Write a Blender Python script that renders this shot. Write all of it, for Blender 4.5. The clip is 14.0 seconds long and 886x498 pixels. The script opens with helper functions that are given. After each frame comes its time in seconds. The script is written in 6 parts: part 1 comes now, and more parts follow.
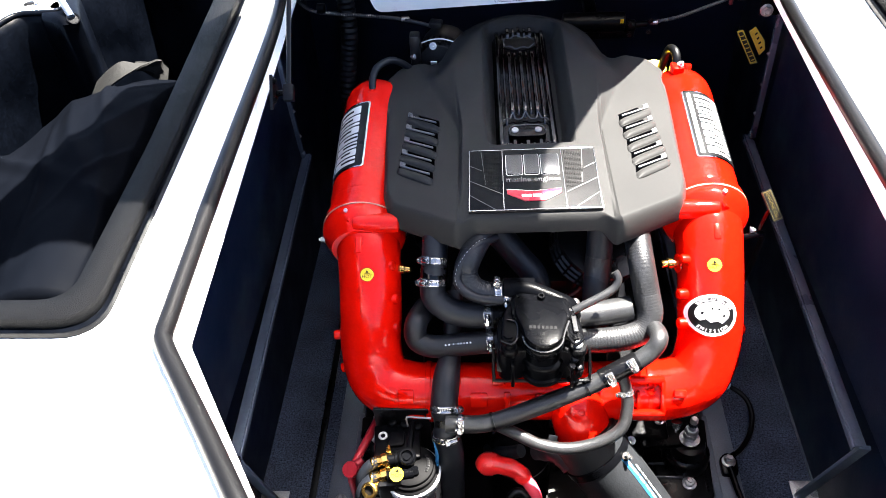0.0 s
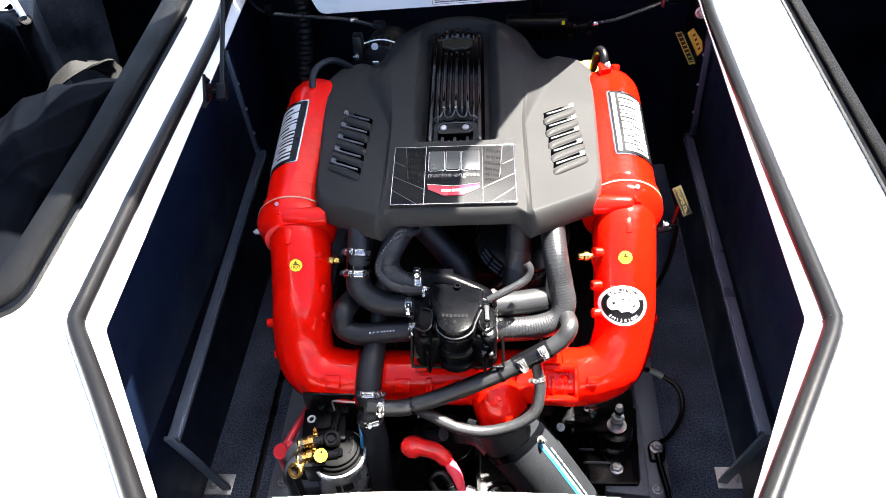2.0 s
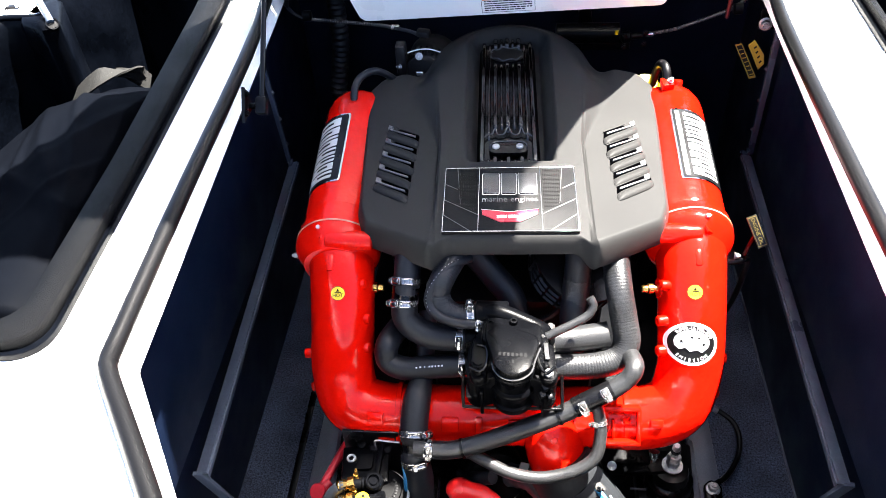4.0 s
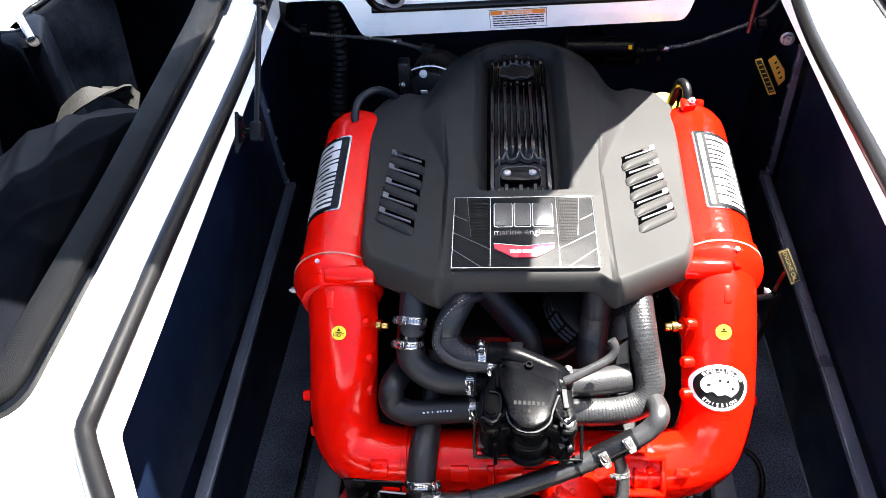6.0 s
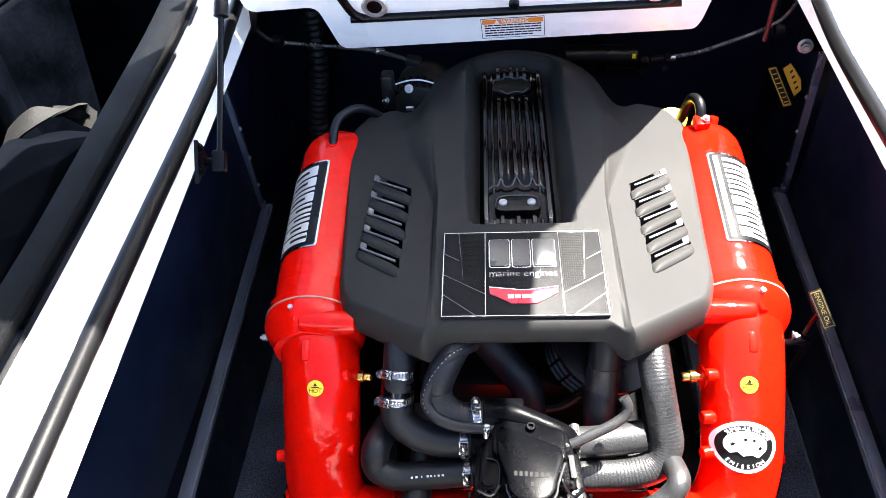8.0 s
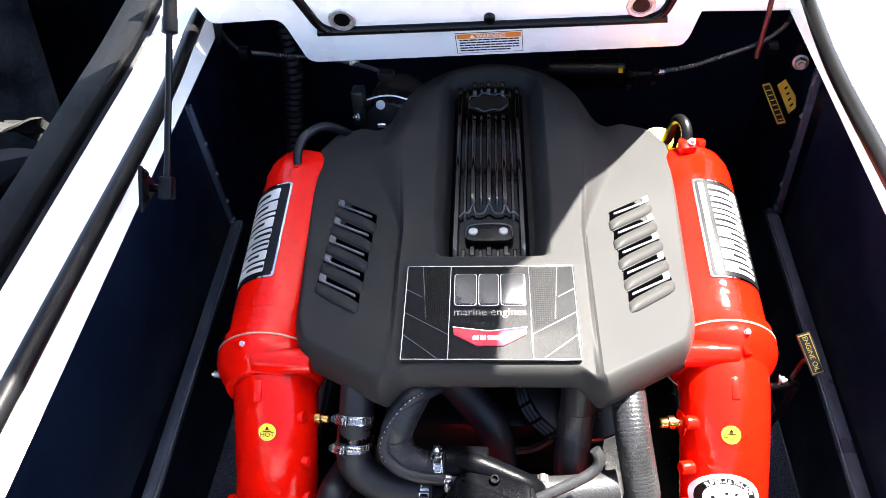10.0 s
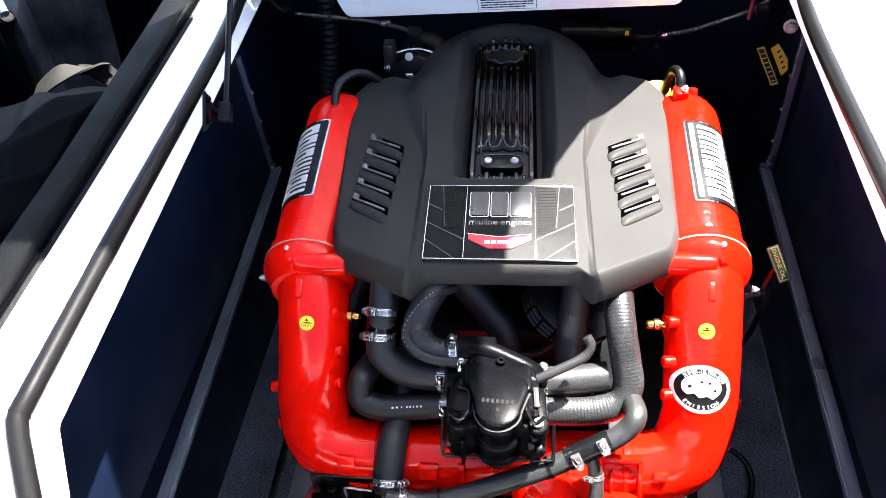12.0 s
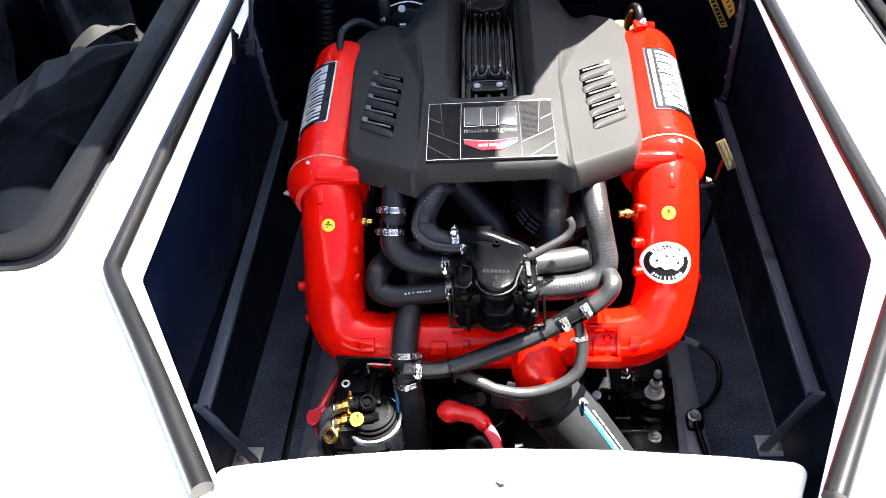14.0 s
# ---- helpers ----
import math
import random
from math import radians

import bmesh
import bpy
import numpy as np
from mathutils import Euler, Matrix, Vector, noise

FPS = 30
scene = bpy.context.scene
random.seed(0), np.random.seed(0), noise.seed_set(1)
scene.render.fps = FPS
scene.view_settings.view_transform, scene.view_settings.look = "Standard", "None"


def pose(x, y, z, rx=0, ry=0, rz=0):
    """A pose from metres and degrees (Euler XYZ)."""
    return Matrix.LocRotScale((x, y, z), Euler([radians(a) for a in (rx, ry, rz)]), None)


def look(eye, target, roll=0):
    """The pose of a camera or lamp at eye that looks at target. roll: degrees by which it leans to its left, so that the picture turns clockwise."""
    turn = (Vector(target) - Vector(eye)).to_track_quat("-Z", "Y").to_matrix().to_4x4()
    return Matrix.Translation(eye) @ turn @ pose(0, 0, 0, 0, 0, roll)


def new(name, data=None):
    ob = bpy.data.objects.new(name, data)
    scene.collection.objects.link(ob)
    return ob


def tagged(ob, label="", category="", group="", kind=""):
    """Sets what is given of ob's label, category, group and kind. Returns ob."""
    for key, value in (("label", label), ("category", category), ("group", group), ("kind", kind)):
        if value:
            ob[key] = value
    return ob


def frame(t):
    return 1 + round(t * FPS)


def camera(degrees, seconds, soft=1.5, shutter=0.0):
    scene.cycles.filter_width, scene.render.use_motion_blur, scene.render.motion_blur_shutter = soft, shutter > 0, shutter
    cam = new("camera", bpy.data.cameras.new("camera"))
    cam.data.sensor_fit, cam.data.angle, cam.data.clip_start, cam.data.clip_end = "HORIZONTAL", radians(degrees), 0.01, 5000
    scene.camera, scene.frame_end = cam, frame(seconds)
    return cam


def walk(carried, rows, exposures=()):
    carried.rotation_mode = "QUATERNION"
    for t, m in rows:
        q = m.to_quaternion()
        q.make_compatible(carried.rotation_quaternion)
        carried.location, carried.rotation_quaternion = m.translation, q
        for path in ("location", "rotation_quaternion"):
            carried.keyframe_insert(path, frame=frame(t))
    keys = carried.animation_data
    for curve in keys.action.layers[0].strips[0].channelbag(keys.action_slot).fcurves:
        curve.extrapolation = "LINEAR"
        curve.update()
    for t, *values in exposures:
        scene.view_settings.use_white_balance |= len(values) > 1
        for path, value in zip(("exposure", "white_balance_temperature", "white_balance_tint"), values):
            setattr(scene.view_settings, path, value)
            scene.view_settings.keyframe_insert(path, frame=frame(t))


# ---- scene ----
cam = camera(58.3, 14.0, 0.3)
PATH = [
    (0, (-0.059, 0.009, 1.569), (-0.21, 1.475, 0.216), -4.5),
    (0.5, (-0.049, -0.011, 1.58), (-0.204, 1.447, 0.219), -4.7),
    (1, (-0.008, -0.046, 1.601), (-0.162, 1.414, 0.243), -4.8),
    (1.5, (0.042, -0.048, 1.601), (-0.119, 1.412, 0.244), -5.0),
    (2, (0.093, -0.038, 1.599), (-0.071, 1.422, 0.242), -4.6),
    (2.5, (0.085, -0.022, 1.589), (-0.081, 1.439, 0.233), -4.2),
    (3, (0.06, -0.007, 1.594), (-0.132, 1.453, 0.241), -4.5),
    (3.5, (0.033, 0.032, 1.58), (-0.163, 1.487, 0.222), -4.5),
    (5.8, (-0.015, 0.163, 1.557), (-0.193, 1.622, 0.201), -4.1),
    (6, (-0.017, 0.174, 1.548), (-0.201, 1.633, 0.192), -4.3),
    (6.5, (-0.027, 0.201, 1.538), (-0.212, 1.66, 0.183), -4.4),
    (7, (-0.03, 0.236, 1.526), (-0.209, 1.693, 0.168), -4.2),
    (7.5, (-0.036, 0.274, 1.513), (-0.215, 1.731, 0.154), -4.5),
    (8, (-0.027, 0.326, 1.5), (-0.189, 1.778, 0.134), -4.3),
    (8.5, (-0.008, 0.405, 1.486), (-0.16, 1.853, 0.115), -4.2),
    (8.7, (0.001, 0.424, 1.485), (-0.15, 1.87, 0.112), -4.2),
    (10.8, (0.043, 0.411, 1.485), (-0.153, 1.849, 0.108), -3.8),
    (11, (0.054, 0.386, 1.491), (-0.158, 1.819, 0.112), -4.1),
    (11.5, (0.058, 0.316, 1.497), (-0.165, 1.749, 0.12), -4.2),
    (12, (0.043, 0.216, 1.511), (-0.179, 1.653, 0.138), -4.2),
    (12.5, (0.027, 0.127, 1.52), (-0.199, 1.565, 0.149), -4.5),
    (13, (0.01, 0.045, 1.53), (-0.218, 1.484, 0.16), -4.7),
    (13.5, (0.022, -0.023, 1.534), (-0.201, 1.423, 0.171), -5.2),
    (14, (0.031, -0.062, 1.521), (-0.144, 1.396, 0.164), -5.4),
]
walk(cam, [(t, look(eye, target, roll)) for t, eye, target, roll in PATH], [(0.0, 4.18, 6700, 10)])

# ---- world, sun, exposure ----
world = bpy.data.worlds.new("sky")
scene.world = world
world.use_nodes = True
wn = world.node_tree
sky = wn.nodes.new("ShaderNodeTexSky")
sky.sky_type = "NISHITA"
sky.sun_disc = False
sky.air_density, sky.dust_density = 0.55, 1.6
SUN_FROM = Vector((0.35, 0.25, 1.0)).normalized()
sky.sun_elevation = math.asin(SUN_FROM.z)
sky.sun_rotation = math.atan2(SUN_FROM.x, SUN_FROM.y)
wn.links.new(sky.outputs["Color"], wn.nodes["Background"].inputs["Color"])
wn.nodes["Background"].inputs["Strength"].default_value = 0.05
sun_data = bpy.data.lights.new("sun", "SUN")
sun_data.energy, sun_data.angle, sun_data.color = 5.0, radians(0.55), (1.0, 0.97, 0.92)
sun = new("sun", sun_data)
sun.matrix_world = look(Vector((0, 1, 0)) + SUN_FROM * 8, (0, 1, 0))


# ---- materials ----
def material(name, color, rough=0.5, metal=0.0, grain=0.0, grain_scale=300.0, bump=0.0, stain=0.15, coat=0.0, random_tint=0.0, spec=0.5, rough_var=0.1, lump=0.0):
    """A procedural surface: colour with stains at two scales, roughness wear and fine relief."""
    m = bpy.data.materials.new(name)
    m.use_nodes = True
    nt = m.node_tree
    b = nt.nodes["Principled BSDF"]
    L = nt.links.new
    co = nt.nodes.new("ShaderNodeTexCoord")
    big = nt.nodes.new("ShaderNodeTexNoise")
    big.inputs["Scale"].default_value, big.inputs["Detail"].default_value = 9.0, 6.0
    fine = nt.nodes.new("ShaderNodeTexNoise")
    fine.inputs["Scale"].default_value, fine.inputs["Detail"].default_value = grain_scale, 3.0
    L(co.outputs["Object"], big.inputs["Vector"])
    L(co.outputs["Object"], fine.inputs["Vector"])
    ramp = nt.nodes.new("ShaderNodeMapRange")
    ramp.inputs["From Min"].default_value, ramp.inputs["From Max"].default_value = 0.3, 0.75
    ramp.inputs["To Min"].default_value, ramp.inputs["To Max"].default_value = 1.0 - stain, 1.0 + stain
    L(big.outputs["Fac"], ramp.inputs["Value"])
    ramp2 = nt.nodes.new("ShaderNodeMapRange")
    ramp2.inputs["From Min"].default_value, ramp2.inputs["From Max"].default_value = 0.3, 0.7
    ramp2.inputs["To Min"].default_value, ramp2.inputs["To Max"].default_value = 1.0 - grain, 1.0 + grain
    L(fine.outputs["Fac"], ramp2.inputs["Value"])
    mul = nt.nodes.new("ShaderNodeMath")
    mul.operation = "MULTIPLY"
    L(ramp.outputs["Result"], mul.inputs[0])
    L(ramp2.outputs["Result"], mul.inputs[1])
    mix = nt.nodes.new("ShaderNodeVectorMath")
    mix.operation = "SCALE"
    mix.inputs[0].default_value = color
    L(mul.outputs[0], mix.inputs["Scale"])
    L(mix.outputs["Vector"], b.inputs["Base Color"])
    rr = nt.nodes.new("ShaderNodeMapRange")
    rr.inputs["From Min"].default_value, rr.inputs["From Max"].default_value = 0.3, 0.7
    rr.inputs["To Min"].default_value, rr.inputs["To Max"].default_value = max(0.02, rough - rough_var), min(1.0, rough + rough_var)
    L(big.outputs["Fac"], rr.inputs["Value"])
    L(rr.outputs["Result"], b.inputs["Roughness"])
    b.inputs["Metallic"].default_value = metal
    b.inputs["Specular IOR Level"].default_value = spec
    if coat:
        b.inputs["Coat Weight"].default_value = coat
        b.inputs["Coat Roughness"].default_value = 0.06
    if bump:
        bn = nt.nodes.new("ShaderNodeBump")
        bn.inputs["Strength"].default_value, bn.inputs["Distance"].default_value = bump, 0.002
        L(fine.outputs["Fac"], bn.inputs["Height"])
        if lump:
            cast = nt.nodes.new("ShaderNodeTexNoise")
            cast.inputs["Scale"].default_value, cast.inputs["Detail"].default_value = 38.0, 2.0
            L(co.outputs["Object"], cast.inputs["Vector"])
            b2 = nt.nodes.new("ShaderNodeBump")
            b2.inputs["Strength"].default_value, b2.inputs["Distance"].default_value = lump, 0.006
            L(cast.outputs["Fac"], b2.inputs["Height"])
            L(b2.outputs["Normal"], bn.inputs["Normal"])
        L(bn.outputs["Normal"], b.inputs["Normal"])
    return m


GELCOAT = material("white_gelcoat", (0.88, 0.88, 0.87), 0.3, stain=0.03, coat=0.1, grain=0.01, spec=0.3)
RED = material("red_enamel", (0.56, 0.0038, 0.0012), 0.08, stain=0.08, coat=0.03, grain=0.04, grain_scale=260, bump=0.10, rough_var=0.04, lump=0.3, spec=0.2)
COVER = material("charcoal_moulding", (0.0195, 0.0194, 0.0191), 0.48, grain=0.12, grain_scale=900, bump=0.10, stain=0.06, spec=0.05, rough_var=0.03)
BLACK_PLASTIC = material("black_plastic", (0.00187, 0.00187, 0.00221), 0.32, grain=0.1, stain=0.2, bump=0.1, spec=0.2)
BLACK_CAST = material("black_paint_on_casting", (0.0012, 0.0013, 0.0017), 0.30, grain=0.5, grain_scale=520, stain=0.2, bump=0.15, spec=0.04, lump=0.06, rough_var=0.08)
GLOSS_BLACK = material("gloss_black_plastic", (0.0017, 0.0017, 0.00187), 0.12, stain=0.1, spec=0.2, rough_var=0.03)
RUBBER = material("black_rubber_hose", (0.0056, 0.0068, 0.0096), 0.46, grain=0.15, grain_scale=700, bump=0.18, stain=0.25, spec=0.28)
GREY_RUBBER = material("dusty_rubber_hose", (0.0125, 0.0128, 0.0136), 0.38, grain=0.5, grain_scale=520, bump=0.3, stain=0.2, spec=0.4)
EXHAUST_RUBBER = material("dusty_exhaust_hose", (0.0062, 0.0070, 0.0082), 0.6, grain=0.25, grain_scale=300, bump=0.2, stain=0.5, spec=0.15)
DARK_STEEL = material("dull_steel", (0.3, 0.3, 0.3), 0.4, metal=0.7, stain=0.3)
TRIM = material("grey_rubber_trim", (0.0027, 0.0027, 0.0029), 0.34, grain=0.1, stain=0.08, bump=0.08, spec=0.14, rough_var=0.04)
GUNWALE = material("textured_black_trim", (0.0011, 0.0012, 0.0015), 0.46, grain=0.95, grain_scale=800, bump=0.9, stain=0.15, spec=0.05)
CARPET = material("grey_marine_carpet", (0.05, 0.062, 0.09), 0.95, grain=0.8, grain_scale=260, bump=1.0, stain=0.4, spec=0.1)
BAY = material("dark_bay_lining", (0.00272, 0.006, 0.0168), 0.4, grain=0.15, stain=0.25, bump=0.08, spec=0.14)
BAR = material("anodised_bar", (0.085, 0.106, 0.145), 0.35, metal=0.3, grain=0.1, stain=0.25)
STEEL = material("stainless_steel", (0.36, 0.355, 0.345), 0.15, metal=0.9, grain=0.1, stain=0.2, rough_var=0.06)
ALU = material("weathered_aluminium", (0.6, 0.6, 0.6), 0.4, metal=0.8, grain=0.15, stain=0.3)
BRASS = material("brass_fitting", (0.52, 0.32, 0.09), 0.25, metal=1.0, grain=0.1, stain=0.2)
SMOKED = material("smoked_chrome", (0.055, 0.056, 0.06), 0.22, metal=0.9, stain=0.1)
CHROME = material("chrome_edge", (0.42, 0.42, 0.43), 0.12, metal=1.0, stain=0.05)
SILVER = material("silver_print", (0.66, 0.66, 0.66), 0.35, metal=0.4, stain=0.08)
SLAT = material("satin_grey_slat", (0.10, 0.10, 0.102), 0.35, metal=0.3, stain=0.1)
WHITE_INK = material("white_print", (0.8, 0.8, 0.8), 0.4, stain=0.03)
BLACK_INK = material("black_print", (0.00297, 0.00297, 0.0034), 0.35, stain=0.1, spec=0.14)
YELLOW = material("yellow_plastic", (0.72, 0.5, 0.012), 0.35, stain=0.08)
ORANGE = material("orange_print", (0.8, 0.22, 0.02), 0.4, stain=0.04)
BADGE_RED = material("badge_red", (0.4, 0.01, 0.03), 0.3, stain=0.05, spec=0.4)
RED_RUBBER = material("red_rubber_boot", (0.58, 0.012, 0.013), 0.26, stain=0.15, grain=0.05, spec=0.4, bump=0.05)
CANVAS = material("black_canvas", (0.0007, 0.0010, 0.0018), 0.66, grain=0.25, grain_scale=900, bump=0.3, stain=0.2, spec=0.018)
GREY_WEB = material("grey_webbing", (0.018, 0.018, 0.0175), 0.8, grain=0.35, grain_scale=600, bump=0.6, stain=0.2, spec=0.03)
LOCKER = material("moulded_black_liner", (0.0005, 0.0008, 0.0016), 0.34, grain=0.3, grain_scale=120, bump=0.2, stain=0.6, spec=0.06, lump=0.1)
STRINGER = material("grey_blue_stringer_paint", (0.1, 0.115, 0.14), 0.45, metal=0.2, grain=0.15, stain=0.25, bump=0.1)
PALE_PRINT = material("pale_print", (0.45, 0.46, 0.47), 0.5, stain=0.2)
# lighter gloss that paints edge glints onto beads and ribs of black parts
EDGE_GLINT = material("edge_glint_gloss", (0.03, 0.03, 0.031), 0.16, stain=0.2, spec=0.45)
BRAID = material("grey_braided_sheath", (0.05, 0.05, 0.053), 0.4, metal=0.2, grain=0.4, grain_scale=700, stain=0.2)
MATT_BLACK = material("matt_black_moulding", (0.0014, 0.0014, 0.0016), 0.62, grain=0.2, stain=0.2, bump=0.12, spec=0.05)
FIN_GLOSS = material("gloss_black_fin", (0.0012, 0.0012, 0.0013), 0.07, stain=0.1, spec=0.5, rough_var=0.02)
CAST_MARK = material("rubbed_cast_mark", (0.0055, 0.0055, 0.0058), 0.4, stain=0.3, spec=0.1)
DARK_ALLOY = material("dark_cast_alloy", (0.013, 0.013, 0.014), 0.35, metal=0.5, stain=0.3, bump=0.2, grain=0.2)
# dead black that stands for shade in louvre slots and behind the lid
SHADE_BLACK = material("shade_black", (0.0003, 0.0003, 0.0004), 0.9, stain=0.2, spec=0.0)
BLUE_INK = material("blue_print", (0.006, 0.085, 0.19), 0.4, stain=0.1)
CANISTER = material("grey_canister_paint", (0.5, 0.51, 0.53), 0.3, metal=0.75, stain=0.1)
SLOT_STEEL = material("shaded_slot_steel", (0.10, 0.10, 0.10), 0.4, metal=0.7, stain=0.2)
BOOT_PINK = material("red_cable", (0.65, 0.05, 0.08), 0.4, stain=0.1)


# ---- mesh helpers ----
ORIGIN = {}


def thing(name, base, label, category, group="", kind=""):
    ob = new(name)
    ob.empty_display_size = 0.05
    ob.location = base
    ORIGIN[ob] = Vector(base)
    return tagged(ob, label, category, group, kind)


def part(name, bm, mat, parent=None, label="", smooth=40):
    """Links a bmesh, built in world coordinates, as ONE mesh object under a thing or a part."""
    me = bpy.data.meshes.new(name)
    bm.normal_update()
    for f in bm.faces:
        f.smooth = smooth > 0
    if smooth:
        lim = radians(smooth)
        for e in bm.edges:
            if len(e.link_faces) == 2 and e.calc_face_angle(0) > lim:
                e.smooth = False
    bm.to_mesh(me)
    bm.free()
    me.materials.append(mat)
    ob = new(name, me)
    if parent is not None:
        ob.parent = parent
        if parent in ORIGIN:
            ob.matrix_parent_inverse = Matrix.Translation(-ORIGIN[parent])
    if label:
        ob["label"] = label
    return ob


def structure(name, bm, mat, label, category, smooth=40):
    return tagged(part(name, bm, mat, None, "", smooth), label, category, kind="structure")


def spline(pts, step=0.008):
    """Catmull-Rom through points of any size, resampled finely."""
    P = [np.array(p, float) for p in pts]
    P = [2 * P[0] - P[1]] + P + [2 * P[-1] - P[-2]]
    out = []
    for i in range(1, len(P) - 2):
        a, b, c, d = P[i - 1:i + 3]
        n = max(2, int(np.linalg.norm((c - b)[:3]) / step))
        for k in range(n):
            t = k / n
            out.append(0.5 * (2 * b + (c - a) * t + (2 * a - 5 * b + 4 * c - d) * t * t + (3 * b - a - 3 * c + d) * t ** 3))
    out.append(P[-2])
    return out


def sweep(bm, path, radius, n=16, caps=True, rib=0.0, rib_step=3):
    """A round tube along a fine path; rows of the path may carry their own radius as a fourth value."""
    rings, up = [], None
    for i, p in enumerate(path):
        a, b = path[max(0, i - 1)][:3], path[min(len(path) - 1, i + 1)][:3]
        d = Vector(b - a).normalized()
        if up is None:
            up = d.orthogonal().normalized()
        up = (up - d * up.dot(d)).normalized()
        side = d.cross(up)
        r = p[3] if len(p) > 3 else radius
        if rib and i % rib_step == 0:
            r += rib
        c = Vector(p[:3])
        rings.append([bm.verts.new(c + (up * math.cos(k * 2 * math.pi / n) + side * math.sin(k * 2 * math.pi / n)) * r) for k in range(n)])
    for a, b in zip(rings, rings[1:]):
        for k in range(n):
            bm.faces.new((a[k], a[(k + 1) % n], b[(k + 1) % n], b[k]))
    if caps:
        bm.faces.new(rings[0][::-1])
        bm.faces.new(rings[-1])
    return bm


def tube(pts, radius, n=16, step=0.008, rib=0.0, rib_step=3):
    return sweep(bmesh.new(), spline(pts, step), radius, n, True, rib, rib_step)


def turned(profile, at, axis=(0, 0, 1), n=24, bm=None):
    """A solid of revolution: profile rows (radius, height) along axis from at."""
    bm = bm or bmesh.new()
    a = Vector(axis).normalized()
    u = a.orthogonal().normalized()
    v = a.cross(u)
    rings = []
    for r, h in profile:
        rings.append([bm.verts.new(Vector(at) + a * h + (u * math.cos(2 * math.pi * k / n) + v * math.sin(2 * math.pi * k / n)) * max(r, 1e-4)) for k in range(n)])
    for p, q in zip(rings, rings[1:]):
        for k in range(n):
            bm.faces.new((p[k], p[(k + 1) % n], q[(k + 1) % n], q[k]))
    bm.faces.new(rings[0][::-1])
    bm.faces.new(rings[-1])
    return bm


def block(size, m, bevel=0.003, bm=None, segments=2):
    """A bevelled box of that size, centred, placed by the matrix m."""
    one = bmesh.new()
    bmesh.ops.create_cube(one, size=1.0, matrix=Matrix.Diagonal((*size, 1)))
    if bevel:
        bmesh.ops.bevel(one, geom=one.edges[:], offset=bevel, segments=segments, affect="EDGES", profile=0.5)
    one.transform(m)
    if bm is None:
        return one
    tmp = bpy.data.meshes.new("tmp")
    one.to_mesh(tmp)
    one.free()
    bm.from_mesh(tmp)
    bpy.data.meshes.remove(tmp)
    return bm


def slab(outline, z0, z1, m=None, bevel=0.0, bm=None):
    """A prism over a plan outline, with bevelled edges."""
    one = bmesh.new()
    f = one.faces.new([one.verts.new((x, y, z0)) for x, y in outline])
    got = bmesh.ops.extrude_face_region(one, geom=[f])
    for v in got["geom"]:
        if isinstance(v, bmesh.types.BMVert):
            v.co.z = z1
    bmesh.ops.recalc_face_normals(one, faces=one.faces[:])
    if bevel:
        bmesh.ops.bevel(one, geom=one.edges[:], offset=bevel, segments=2, affect="EDGES", profile=0.5)
    if m is not None:
        one.transform(m)
    if bm is None:
        return one
    tmp = bpy.data.meshes.new("tmp")
    one.to_mesh(tmp)
    one.free()
    bm.from_mesh(tmp)
    bpy.data.meshes.remove(tmp)
    return bm


def rounded(outline, r, n=6):
    """Rounds the corners of a plan outline."""
    out = []
    k = len(outline)
    for i in range(k):
        p, a, b = Vector(outline[i]), Vector(outline[i - 1]), Vector(outline[(i + 1) % k])
        da, db = (a - p), (b - p)
        ra = min(r, da.length * 0.45, db.length * 0.45)
        s, e = p + da.normalized() * ra, p + db.normalized() * ra
        for j in range(n + 1):
            t = j / n
            q = s * (1 - t) ** 2 + p * 2 * t * (1 - t) + e * t * t
            out.append((q.x, q.y))
    return out


def bolt(at, axis, r=0.008, h=0.008, bm=None):
    """A hexagon head on a washer."""
    bm = turned([(r * 1.35, 0), (r * 1.35, r * 0.25), (r * 1.1, r * 0.3)], at, axis, 16, bm)
    turned([(r, r * 0.3), (r, r * 0.3 + h * 0.85), (r * 0.85, r * 0.3 + h)], at, axis, 6, bm)
    return turned([(r * 0.5, r * 0.3), (r * 0.5, h * 1.5 + r * 0.3), (r * 0.4, h * 1.7)], at, axis, 10, bm)


def frame_of(at, z_axis, y_hint=(0, 1, 0)):
    z = Vector(z_axis).normalized()
    x = Vector(y_hint).cross(z).normalized()
    y = z.cross(x)
    m = Matrix((x, y, z)).transposed().to_4x4()
    m.translation = Vector(at)
    return m


def lettering(name, text, size, m, mat, parent, depth=0.0006, squeeze=1.0, label=""):
    """Raised letters in the built-in font, centred on m."""
    cu = bpy.data.curves.new(name, "FONT")
    cu.body, cu.size, cu.align_x, cu.align_y, cu.extrude, cu.resolution_u = text, size, "CENTER", "CENTER", depth, 3
    tmp = bpy.data.objects.new("tmp", cu)
    scene.collection.objects.link(tmp)
    me = bpy.data.meshes.new_from_object(tmp.evaluated_get(bpy.context.evaluated_depsgraph_get()))
    bpy.data.objects.remove(tmp)
    bm = bmesh.new()
    bm.from_mesh(me)
    bpy.data.meshes.remove(me)
    bm.transform(m @ Matrix.Diagonal((squeeze, 1, 1, 1)))
    return part(name, bm, mat, parent, label, 0)


